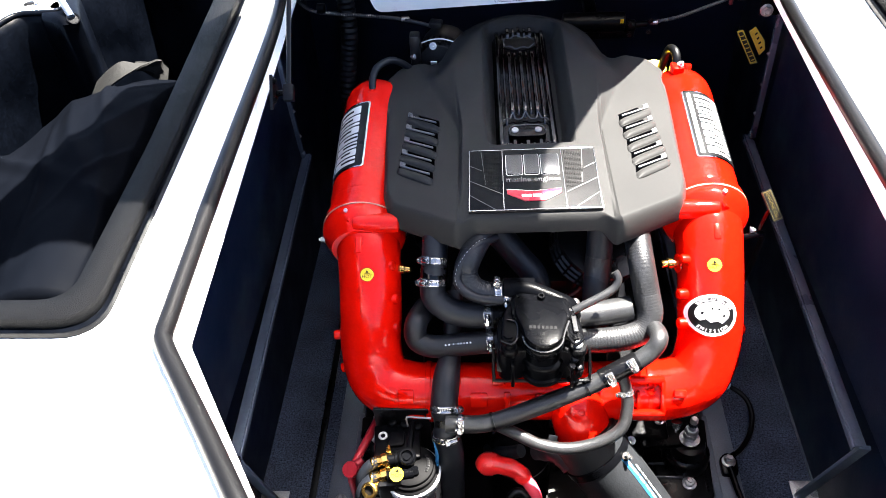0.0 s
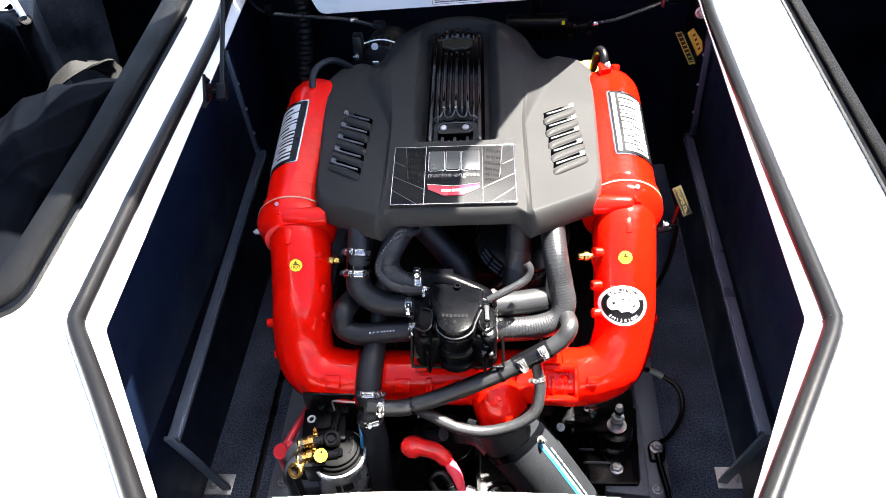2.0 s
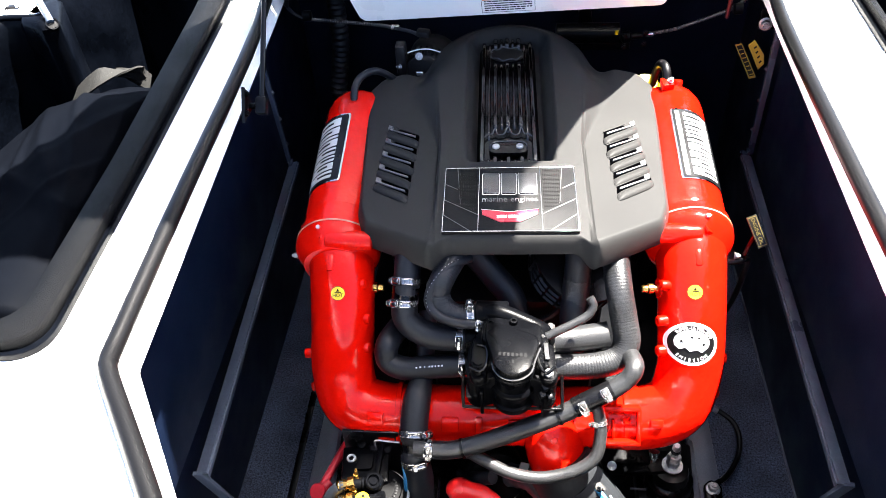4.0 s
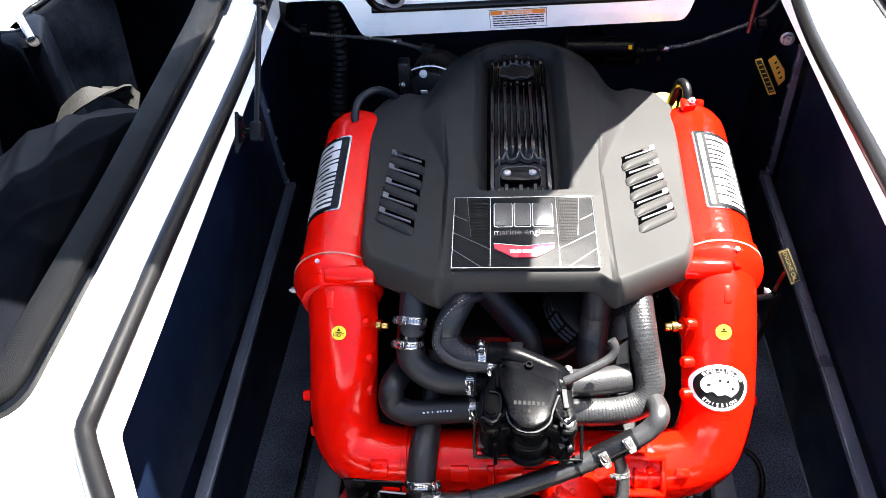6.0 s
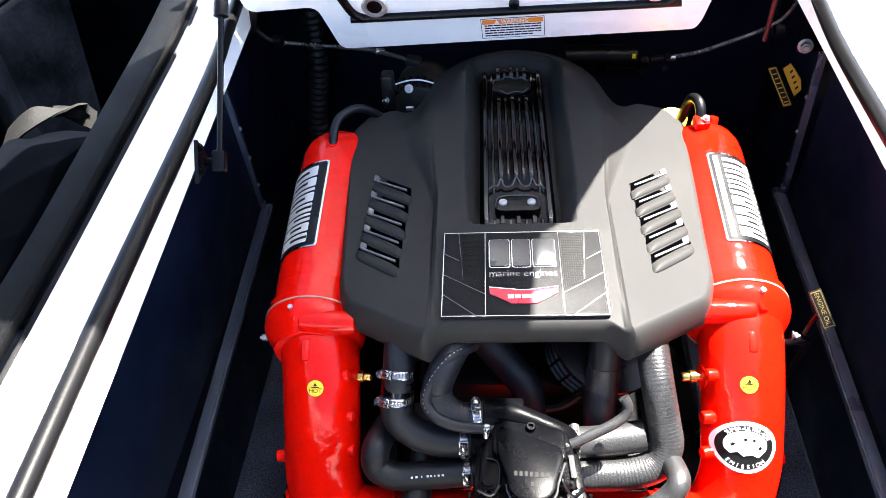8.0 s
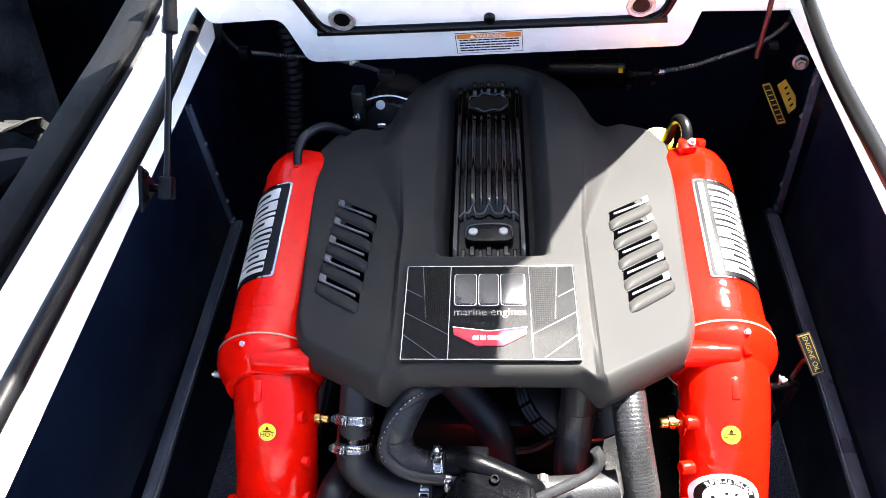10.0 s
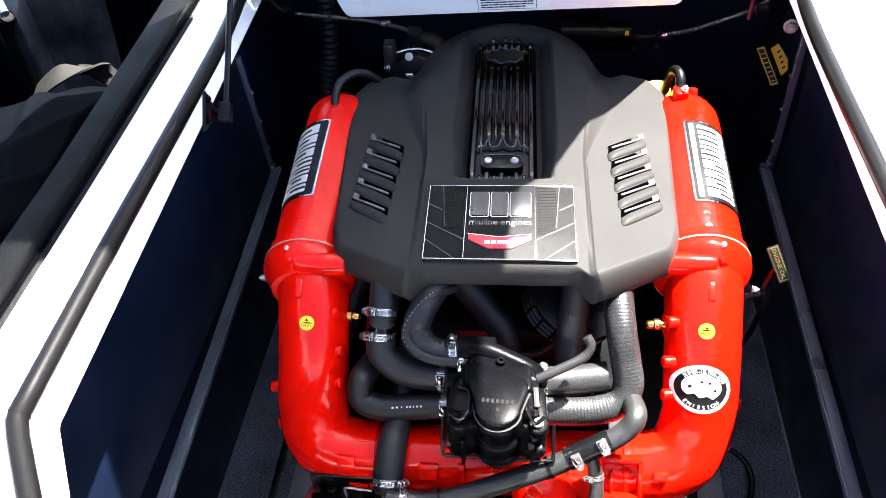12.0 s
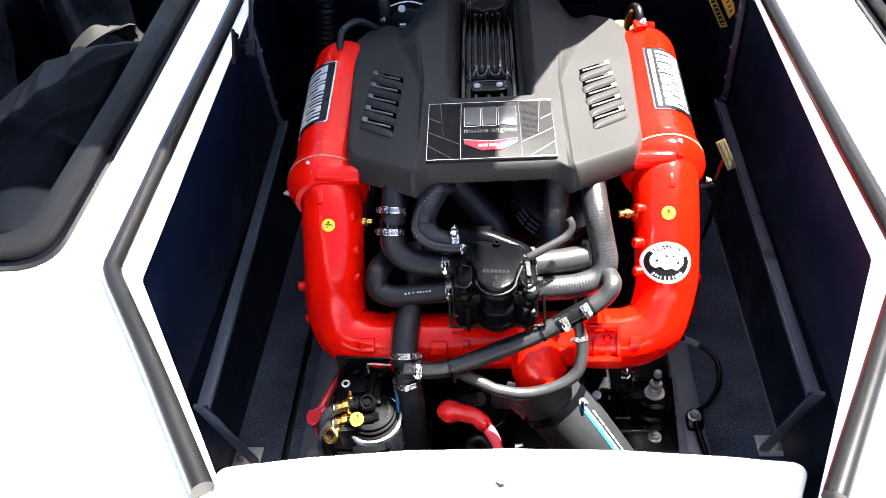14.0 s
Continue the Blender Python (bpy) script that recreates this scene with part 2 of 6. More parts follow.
def bend(m, o, axis, normal, R):
    """Wraps a flat mesh (u across, v along the axis, w out) round a pipe."""
    a, n = Vector(axis).normalized(), Vector(normal)
    n = (n - a * n.dot(a)).normalized()
    side = a.cross(n)
    for v in m.verts:
        u, t, w = v.co
        v.co = Vector(o) + a * t + (n * math.cos(u / R) + side * math.sin(u / R)) * (R + w)
    return m


def plate(outline, w0, w1, cut=0.004):
    """A thin flat plate with enough inner points to bend."""
    bm = slab(outline, w0, w1)
    xs = [p[0] for p in outline]
    k = int((max(xs) - min(xs)) / cut)
    for i in range(1, k):
        x = min(xs) + (max(xs) - min(xs)) * i / k
        bmesh.ops.bisect_plane(bm, geom=bm.verts[:] + bm.edges[:] + bm.faces[:], plane_co=(x, 0, 0), plane_no=(1, 0, 0))
    return bm


def ellipse(a, b, n=40):
    return [(a * math.cos(2 * math.pi * k / n), b * math.sin(2 * math.pi * k / n)) for k in range(n)]


def star(x, y, r):
    return [(x + (r if k % 2 == 0 else r * 0.42) * math.sin(k * math.pi / 5), y + (r if k % 2 == 0 else r * 0.42) * math.cos(k * math.pi / 5)) for k in range(10)]


def letters(text, size, m, depth=0.0004):
    """The flat letters of a text as a bmesh, in the built-in font."""
    cu = bpy.data.curves.new("letters", "FONT")
    cu.body, cu.size, cu.align_x, cu.align_y, cu.extrude, cu.resolution_u = text, size, "CENTER", "CENTER", depth, 3
    tmp = bpy.data.objects.new("tmp", cu)
    scene.collection.objects.link(tmp)
    me = bpy.data.meshes.new_from_object(tmp.evaluated_get(bpy.context.evaluated_depsgraph_get()))
    bpy.data.objects.remove(tmp)
    bm = bmesh.new()
    bm.from_mesh(me)
    bpy.data.meshes.remove(me)
    bm.transform(m)
    return bm


def joined(meshes):
    """Several bmeshes of one part put together."""
    bm = bmesh.new()
    for one in meshes:
        tmp = bpy.data.meshes.new("tmp")
        one.to_mesh(tmp)
        one.free()
        bm.from_mesh(tmp)
        bpy.data.meshes.remove(tmp)
    return bm


def stuck(bm, tree, o, axis, normal):
    """Lays a flat mesh (u across, v along the axis, w out) on the surface that tree holds."""
    a, n = Vector(axis).normalized(), Vector(normal)
    n = (n - a * n.dot(a)).normalized()
    side = a.cross(n)
    for v in bm.verts:
        u, t, w = v.co
        p = Vector(o) + side * u + a * t + n * 0.2
        hit = tree.ray_cast(p, -n)
        v.co = hit[0] + hit[1] * w
    return bm


def clamp(pts, at, r, screw=(0, -0.7, 0.7), parent=None, wide=0.014):
    """A worm-drive hose clamp round the path, nearest to at, with its screw housing on the side named."""
    path = spline(pts, 0.003)
    i = min(range(1, len(path) - 1), key=lambda k: (Vector(path[k][:3]) - Vector(at)).length)
    c = Vector(path[i][:3])
    d = Vector(path[i + 1][:3] - path[i - 1][:3]).normalized()
    s = Vector(screw)
    s = (s - d * s.dot(d)).normalized()
    w = wide / 2
    bm = turned([(r, -w), (r + 0.0012, -w), (r + 0.0016, -w * 0.8), (r + 0.0011, -w * 0.6), (r + 0.0011, w * 0.6), (r + 0.0016, w * 0.8), (r + 0.0012, w), (r, w)], c, d, 32)
    t = d.cross(s)
    base = frame_of(c + s * (r + 0.0035), s, t)
    k = wide / 0.011
    block((wide * 1.25, 0.019 * k, 0.0055), base, 0.0015, bm)
    turned([(0.0036 * k, 0), (0.0052 * k, 0.001), (0.0052 * k, 0.011 * k), (0.0044 * k, 0.012 * k)], c + s * (r + 0.006) - t * 0.008 * k, t, 14, bm)
    turned([(0.0034 * k, 0), (0.0034 * k, 0.003 * k), (0.0055 * k, 0.0032 * k), (0.0055 * k, 0.008 * k), (0.0045 * k, 0.009 * k), (0.002 * k, 0.009 * k), (0.002 * k, 0.007 * k)], c + s * (r + 0.006) + t * 0.004 * k, t, 6, bm)
    ring = part("clamp", bm, STEEL, parent, "stainless worm-drive hose clamp")
    bm = bmesh.new()
    for j in range(-9, 10):
        if abs(j) * 0.0042 > 0.012 * k:
            q = s * math.cos(j * 0.0042 / r) + t * math.sin(j * 0.0042 / r)
            if abs(j) * 0.0042 / r < 2.4:
                block((wide * 0.5, 0.0011, 0.0005), frame_of(c + q * (r + 0.0012), q, d.cross(q)), 0.0, bm)
    if bm.verts:
        tagged(part("band_slots", bm, SLOT_STEEL, ring), kind="stuff")
    else:
        bm.free()
    return ring


# ---- structure: deck, coaming, bay ----
DECK = 0.83
OPEN_TOP = [(-0.228, 0.27), (0.290, 0.27), (0.485, 0.65), (0.529, 1.78), (-0.538, 1.78), (-0.474, 0.645)]
OPEN_LOW = [(-0.222, 0.274), (0.285, 0.274), (0.482, 0.69), (0.509, 1.78), (-0.520, 1.78), (-0.466, 0.665)]


def deck_sheet():
    """White deck with the engine opening and two side lockers cut through, and the sloping coaming round the opening."""
    bm = bmesh.new()
    loops = []
    outer = [(-1.7, -1.2), (1.7, -1.2), (1.7, 4.0), (-1.7, 4.0)]
    lock_l = rounded([(-1.25, 0.648), (-0.570, 0.648), (-0.580, 1.04), (-0.599, 1.56), (-0.630, 1.9), (-1.25, 1.9)], 0.06)
    lock_r = rounded([(0.640, 0.55), (1.13, 0.55), (1.13, 1.9), (0.652, 1.9)], 0.06)
    top = rounded(OPEN_TOP, 0.008)
    for pts in (outer, lock_l, lock_r, top):
        vs = [bm.verts.new((x, y, DECK)) for x, y in pts]
        loops.append([bm.edges.new((vs[i], vs[(i + 1) % len(vs)])) for i in range(len(vs))])
    bmesh.ops.triangle_fill(bm, use_beauty=True, use_dissolve=False, edges=[e for l in loops for e in l])
    for f in bm.faces:
        if f.normal.z < 0:
            f.normal_flip()
    bm.verts.ensure_lookup_table()
    # coaming: down and inward to the lower lip
    low = rounded(OPEN_LOW, 0.008)
    tops = [bm.verts.new((x, y, DECK)) for x, y in top]
    mids = [bm.verts.new((x * 0.985, y, DECK - 0.012)) for x, y in top]
    lows = [bm.verts.new((x, y, DECK - 0.036)) for x, y in low]
    back = [bm.verts.new((x + (0.03 if x > 0 else -0.03), y - 0.0, DECK - 0.042)) for x, y in low]
    n = len(tops)
    for p, q in ((tops, mids), (mids, lows), (lows, back)):
        for i in range(n):
            bm.faces.new((p[i], p[(i + 1) % n], q[(i + 1) % n], q[i]))
    bmesh.ops.remove_doubles(bm, verts=bm.verts[:], dist=1e-5)
    bmesh.ops.recalc_face_normals(bm, faces=bm.faces[:])
    return bm


structure("deck", deck_sheet(), GELCOAT, "glossy white gelcoat boat deck with a cut-out engine hatch", "deck", 25)

# hull sides under the deck edge, and the yard it stands on
hull = bmesh.new()
for sx, sy, x, y in ((0.06, 5.2, -1.67, 1.4), (0.06, 5.2, 1.67, 1.4), (3.28, 0.06, 0, -1.17), (3.28, 0.06, 0, 3.97)):
    block((sx, sy, 0.85), Matrix.Translation((x, y, DECK - 0.004 - 0.425)), 0.0, hull)
structure("hull", hull, GELCOAT, "plain white hull sides below the deck", "hull")
yard = bmesh.new()
bmesh.ops.create_grid(yard, x_segments=8, y_segments=8, size=150.0, matrix=Matrix.Translation((0, 0, -0.6)))
structure("ground", yard, material("pale_concrete", (0.3, 0.29, 0.27), 0.85, grain=0.2, grain_scale=40, stain=0.3, bump=0.3), "weathered pale concrete yard under the boat", "ground")

# rubber seal round the hatch opening
seal = [(-0.274, 0.33), (-0.381, 0.49), (-0.471, 0.62), (-0.483, 0.645), (-0.486, 0.68), (-0.496, 0.95), (-0.509, 1.40), (-0.526, 1.60), (-0.541, 1.78)]
seal_r = [(0.321, 0.33), (0.405, 0.48), (0.483, 0.62), (0.493, 0.645), (0.496, 0.68), (0.494, 0.95), (0.495, 1.3), (0.500, 1.53), (0.523, 1.78)]
for pts in (seal, seal_r):
    tagged(part("hatch_seal", tube([(x, y, DECK + 0.008) for x, y in pts], 0.0125, 14, 0.012), TRIM), "grey rubber bulb seal along the edge of the engine hatch", "seal", "hatch seals", "structure")


def panel(name, y0, y1, z0, z1, x, mat, label, t=0.02):
    s = 1 if x > 0 else -1
    return structure(name, block((t, y1 - y0, z1 - z0), Matrix.Translation((x + s * t / 2, (y0 + y1) / 2, (z0 + z1) / 2)), 0.002), mat, label, "wall")


for s, side in ((-1, "port"), (1, "starboard")):
    panel("wall_" + side, 0.2, 1.67, 0.36, 0.785, s * 0.575, BAY, "smooth dark navy side panel of the engine bay")
    panel("wall_low_" + side, 0.2, 2.1, 0.0, 0.785, s * 0.6, BAY, "recessed black lower lining of the engine bay")
structure("wall_fore", block((1.4, 0.03, 0.9), Matrix.Translation((0, 2.1, 0.4)), 0.002), BAY, "black bulkhead ahead of the engine", "wall")
structure("wall_aft", block((1.4, 0.03, 0.78), Matrix.Translation((0, 0.215, 0.39)), 0.002), BAY, "black bulkhead behind the engine", "wall")
structure("floor", block((1.5, 1.9, 0.03), Matrix.Translation((0, 1.15, -0.015)), 0.0), CARPET, "dark grey carpeted sole of the engine bay", "floor")

# each side: lower and upper end of the long bar, top of the upright, foot plate (y, z)
BARS = {-1: ((0.81, 0.312), (1.652, 0.386), (1.618, 0.70), (-0.566, 0.892)), 1: ((0.826, 0.335), (1.712, 0.378), (1.722, 0.70), (0.580, 0.934))}


def beam(a, b, w, h, up, bevel=0.001):
    """A straight bar of section w x h from a to b."""
    a, b = Vector(a), Vector(b)
    return block((w, h, (b - a).length), frame_of((a + b) / 2, b - a, up), bevel)


for s in (-1, 1):
    low, high, top, (fx, fy) = BARS[s]
    x = s * 0.572
    rail = thing("panel_edge_bar", (s * 0.575, 1.2, 0.36), "grey aluminium angle bar along the side panel edge", "bar", "side panel bars")
    part("long_bar", beam((x - s * 0.012, low[0], low[1]), (x - s * 0.012, high[0], high[1]), 0.006, 0.022, (-s, 0, 0.25)), BAR, rail)
    part("long_flange", beam((x - s * 0.0235, low[0], low[1] - 0.005), (x - s * 0.0235, high[0], high[1] - 0.005), 0.014, 0.003, (-s, 0, 0)), BAR, rail)
    part("upright_bar", beam((x, high[0], high[1] - 0.006), (x, top[0], top[1]), 0.010, 0.014, (-s, 0, 0)), BAR, rail)
    part("corner_gusset", block((0.008, 0.018, 0.016), Matrix.Translation((x - s * 0.006, high[0] - 0.004, high[1] + 0.002)), 0.002), BAR, rail)
    for k in range(3):
        part("upright_rivet", bolt((x - s * 0.007, high[0] + (top[0] - high[0]) * (0.2 + 0.25 * k), high[1] + (top[1] - high[1]) * (0.2 + 0.25 * k)), (-s, 0, 0), 0.004, 0.002), DARK_STEEL, rail)
    part("lower_bar", beam((x - s * 0.004, low[0], low[1]), (fx - s * 0.02, fy - 0.012, 0.006), 0.008, 0.020, (-s, 0, 0.3)), BAR, rail)
    foot = part("foot_plate", block((0.062, 0.052, 0.004), Matrix.Translation((fx, fy, 0.003)), 0.001), ALU, rail, "riveted bare aluminium plate")
    for dx in (-0.014, 0.014):
        part("rivet", bolt((fx + dx, fy - 0.004, 0.005), (0, 0, 1), 0.0075, 0.003), DARK_STEEL, foot)

# engine bed stringers
for k in (-1, 1):
    out = [(k * 0.386, 0.45), (k * 0.44, 0.45), (k * 0.442, 1.2), (k * 0.452, 1.95), (k * 0.40, 1.95), (k * 0.392, 1.2)]
    structure("stringer", slab(out if k > 0 else out[::-1], 0.0, 0.03, None, 0.003), STRINGER, "grey painted engine bed stringer on the bay floor", "stringer")
    web = [(k * 0.16, 0.45), (k * 0.385, 0.45), (k * 0.39, 1.95), (k * 0.16, 1.95)]
    structure("bilge", slab(web if k > 0 else web[::-1], 0.0, 0.012, None, 0.001), BLACK_PLASTIC, "black painted bilge beside the engine", "floor")
structure("bilge", slab([(-0.155, 0.45), (0.155, 0.45), (0.155, 1.95), (-0.155, 1.95)], 0.0, 0.012, None, 0.001), BLACK_PLASTIC, "black painted bilge under the engine", "floor")
groove = [(-0.468, 0.45), (-0.484, 0.45), (-0.505, 1.95), (-0.489, 1.95)]
structure("trim_port", slab(groove[::-1], 0.0, 0.004, None, 0.001), BLACK_PLASTIC, "black edge strip beside the carpet", "trim")
structure("trim_starboard", slab([(0.597, 0.93), (0.6, 0.93), (0.6, 1.9), (0.597, 1.9)], 0.0, 0.006, None, 0.0), STRINGER, "thin pale edge of the floor panel", "trim")


# white moulded ledge across the aft end of the bay, below the deck
ledge = [(-0.415, 0.548), (-0.411, 0.558), (-0.402, 0.565), (-0.28, 0.583), (-0.13, 0.597), (0.02, 0.602), (0.18, 0.601), (0.33, 0.592), (0.428, 0.584), (0.438, 0.577), (0.441, 0.564), (0.40, 0.48), (0.29, 0.232), (-0.24, 0.232)]
structure("aft_ledge", slab(ledge[::-1], 0.44, 0.50, None, 0.006), GELCOAT, "white moulded ledge with an arched edge behind the engine", "ledge", 25)

# added board behind the lid: blocks sun and keeps the gap black
structure("sun_block_board", block((1.12, 0.010, 0.28), Matrix.Translation((0, 1.752, 0.957)) @ pose(0, 0, 0, 21, 0, 0), 0.002), SHADE_BLACK, "added black board behind the lid that keeps sun out of the bay", "board")


def rect2(w, h):
    return [(-w / 2, -h / 2), (w / 2, -h / 2), (w / 2, h / 2), (-w / 2, h / 2)]


# ---- the raised hatch lid ----
LID = Matrix.Translation((0, 1.6175, 0.785)) @ pose(0, 0, 0, 90 + 16, 2.0, 0) @ pose(0, 0, 0, 0, 0, 5.2)
lid = thing("hatch_lid", (0, 1.615, 0.785), "raised white moulded hatch lid with black gasket", "hatch lid")
# right edge, mostly out of view, is shaped to cast the cover's shadow line
lid_out = [(-0.330, 0.015), (0.296, 0.016), (0.306, 0.035), (0.322, 0.11), (0.331, 0.274), (0.337, 0.445), (0.378, 0.705), (0.362, 0.795), (0.402, 0.912), (0.457, 1.051), (0.60, 1.393), (-0.426, 1.495), (-0.386, 1.059), (-0.48, 0.759), (-0.50, 0.24), (-0.475, 0.113), (-0.352, 0.116)]
part("shell", slab(rounded(lid_out, 0.018, 4), -0.05, 0.0, LID, 0.004), GELCOAT, lid)
# unseen pad added on the lid's back to stop sun leaking past it
pad = [(0.0 + x * 0.92, 0.17 + max(0.0, y - 0.1) * 0.9) for x, y in lid_out if y > 0.1]
part("sun_block_pad", slab(rounded(pad, 0.03, 4), -0.11, -0.052, LID, 0.012), material("white_vinyl", (0.72, 0.71, 0.69), 0.5, grain=0.05, bump=0.1, stain=0.05), lid, "unseen white vinyl pad added behind the lid to block sun")
gas = rounded([(-0.286, 0.089), (0.256, 0.083), (0.278, 0.15), (0.292, 0.29), (0.315, 0.69), (0.36, 0.982), (0.52, 1.331), (-0.353, 1.418), (-0.326, 1.054), (-0.333, 0.753), (-0.345, 0.284), (-0.312, 0.167)], 0.026, 5)
part("gasket", tube([LID @ Vector((x, y, 0.003)) for x, y in gas + gas[:1]], 0.0075, 10, 0.02), BLACK_PLASTIC, lid, "black rubber gasket")
part("inner_panel", slab([(0.03 + (x - 0.03) * 0.955, 0.7 + (y - 0.7) * 0.972) for x, y in gas], 0.0, 0.006, LID, 0.0015), GELCOAT, lid)
for x, y in ((-0.2474, 0.1169), (0.2224, 0.1153)):
    bm = turned([(0.021, 0), (0.0225, 0.002), (0.021, 0.004), (0.016, 0.0035), (0.0135, -0.006), (0.0, -0.006)], LID @ Vector((x, y, 0.006)), LID.to_3x3() @ Vector((0, 0, 1)), 28)
    part("drain_ring", bm, ALU, lid, "bright ring round a dark hole")
    part("drain_hole", turned([(0.013, 0), (0.013, 0.001), (0.0, 0.001)], LID @ Vector((x, y, 0.0075)), LID.to_3x3() @ Vector((0, 0, 1)), 24), BLACK_PLASTIC, lid)
part("rubber_stop", turned([(0.009, 0), (0.009, 0.007), (0.007, 0.009), (0.003, 0.009), (0.003, 0.006), (0.0, 0.006)], LID @ Vector((-0.0104, 0.1064, 0.006)), LID.to_3x3() @ Vector((0, 0, 1)), 20), BLACK_PLASTIC, lid)
# warning label
WL = LID @ Matrix.Translation((-0.0155, 0.046, 0.0)) @ Matrix.Diagonal((1, 1.2, 1, 1))
wl = part("warning_label", slab(rect2(0.108, 0.036), 0.0, 0.0006, WL), WHITE_INK, lid, "white warning label with orange heading")
part("label_edge", slab(rect2(0.110, 0.038), 0.0, 0.0003, WL), BLACK_INK, wl)
part("label_heading", slab([(-0.0525, 0.0085), (0.0525, 0.0085), (0.0525, 0.017), (-0.0525, 0.017)], 0.0006, 0.0009, WL), ORANGE, wl)
part("label_word", letters("WARNING", 0.0098, WL @ Matrix.Translation((0.004, 0.0127, 0.0011)), 0.0002), WHITE_INK, wl, "white heading", 0)
part("label_sign", slab([(-0.0315, 0.0095), (-0.0225, 0.0095), (-0.027, 0.0165)], 0.0009, 0.0012, WL), WHITE_INK, wl)
for k in range(5):
    x, n = -0.049, 0
    while x < (0.046 if k < 4 else 0.030):
        w = 0.0045 + 0.0022 * ((n * 7 + k * 3) % 5)
        part("label_word", slab(rect2(min(w, 0.049 - x), 0.0024), 0.0006, 0.0008, WL @ Matrix.Translation((x + min(w, 0.049 - x) / 2, 0.0057 - k * 0.0048, 0))), BLACK_INK, wl)
        x, n = x + w + 0.0014, n + 1


# ---- engine cover ----
from mathutils import geometry
from mathutils.bvhtree import BVHTree


def smooth_step(a, b, x):
    t = min(1.0, max(0.0, (x - a) / (b - a)))
    return t * t * (3 - 2 * t)


def cover_top(x, y):
    """Height of the engine cover's upper face."""
    a = abs(x)
    spine = 0.700 + 0.15 * min(y - 1.04, 0.15) + 0.062 * max(0.0, y - 1.19)
    wing = 0.705 + 0.02 * (y - 1.04) - (0.17 - 0.09 * smooth_step(1.20, 1.45, y)) * max(0.0, a - 0.135)
    reach = 0.126 + 0.012 * smooth_step(1.25, 1.45, y)
    z = wing + (spine - wing) * (1 - smooth_step(reach, reach + 0.007 + 0.060 * smooth_step(1.24, 1.5, y), a))
    z -= 0.0022 * (1 - smooth_step(0.0, 0.004, abs(a - reach - 0.006))) * (1 - smooth_step(1.33, 1.43, y))
    dome = math.hypot(a / 0.165, max(0.0, y - 1.53) / 0.185)
    z -= 0.034 * smooth_step(0.60, 1.08, dome) * smooth_step(1.45, 1.56, y) * (1 - smooth_step(0.165, 0.22, a))
    rim = 0.088 - 0.006 * (1 - smooth_step(1.22, 1.30, y))
    sink = smooth_step(1.206, 1.222, y) * (1 - smooth_step(rim - 0.026, rim, a)) * (1 - smooth_step(1.643, 1.693, y + 6.0 * a * a))
    z -= (0.046 + 0.006 * smooth_step(1.2, 1.42, y)) * sink
    return z


half = [(0.0, 1.028), (0.112, 1.028), (0.138, 1.004), (0.258, 1.084), (0.273, 1.130), (0.296, 1.49), (0.27, 1.535), (0.20, 1.556), (0.174, 1.59), (0.155, 1.624), (0.130, 1.662), (0.098, 1.693), (0.055, 1.716), (0.0, 1.725)]
cover_plan = half + [(-x, y) for x, y in half[-2:0:-1]]
ring0 = rounded(cover_plan, 0.011, 4)


def spaced(stops):
    """Positions from (start, step) rows up to the last start."""
    out = []
    for (p, step), (q, _) in zip(stops, stops[1:]):
        n = max(1, round((q - p) / step))
        out += [p + (q - p) * k / n for k in range(n)]
    return out + [stops[-1][0]]


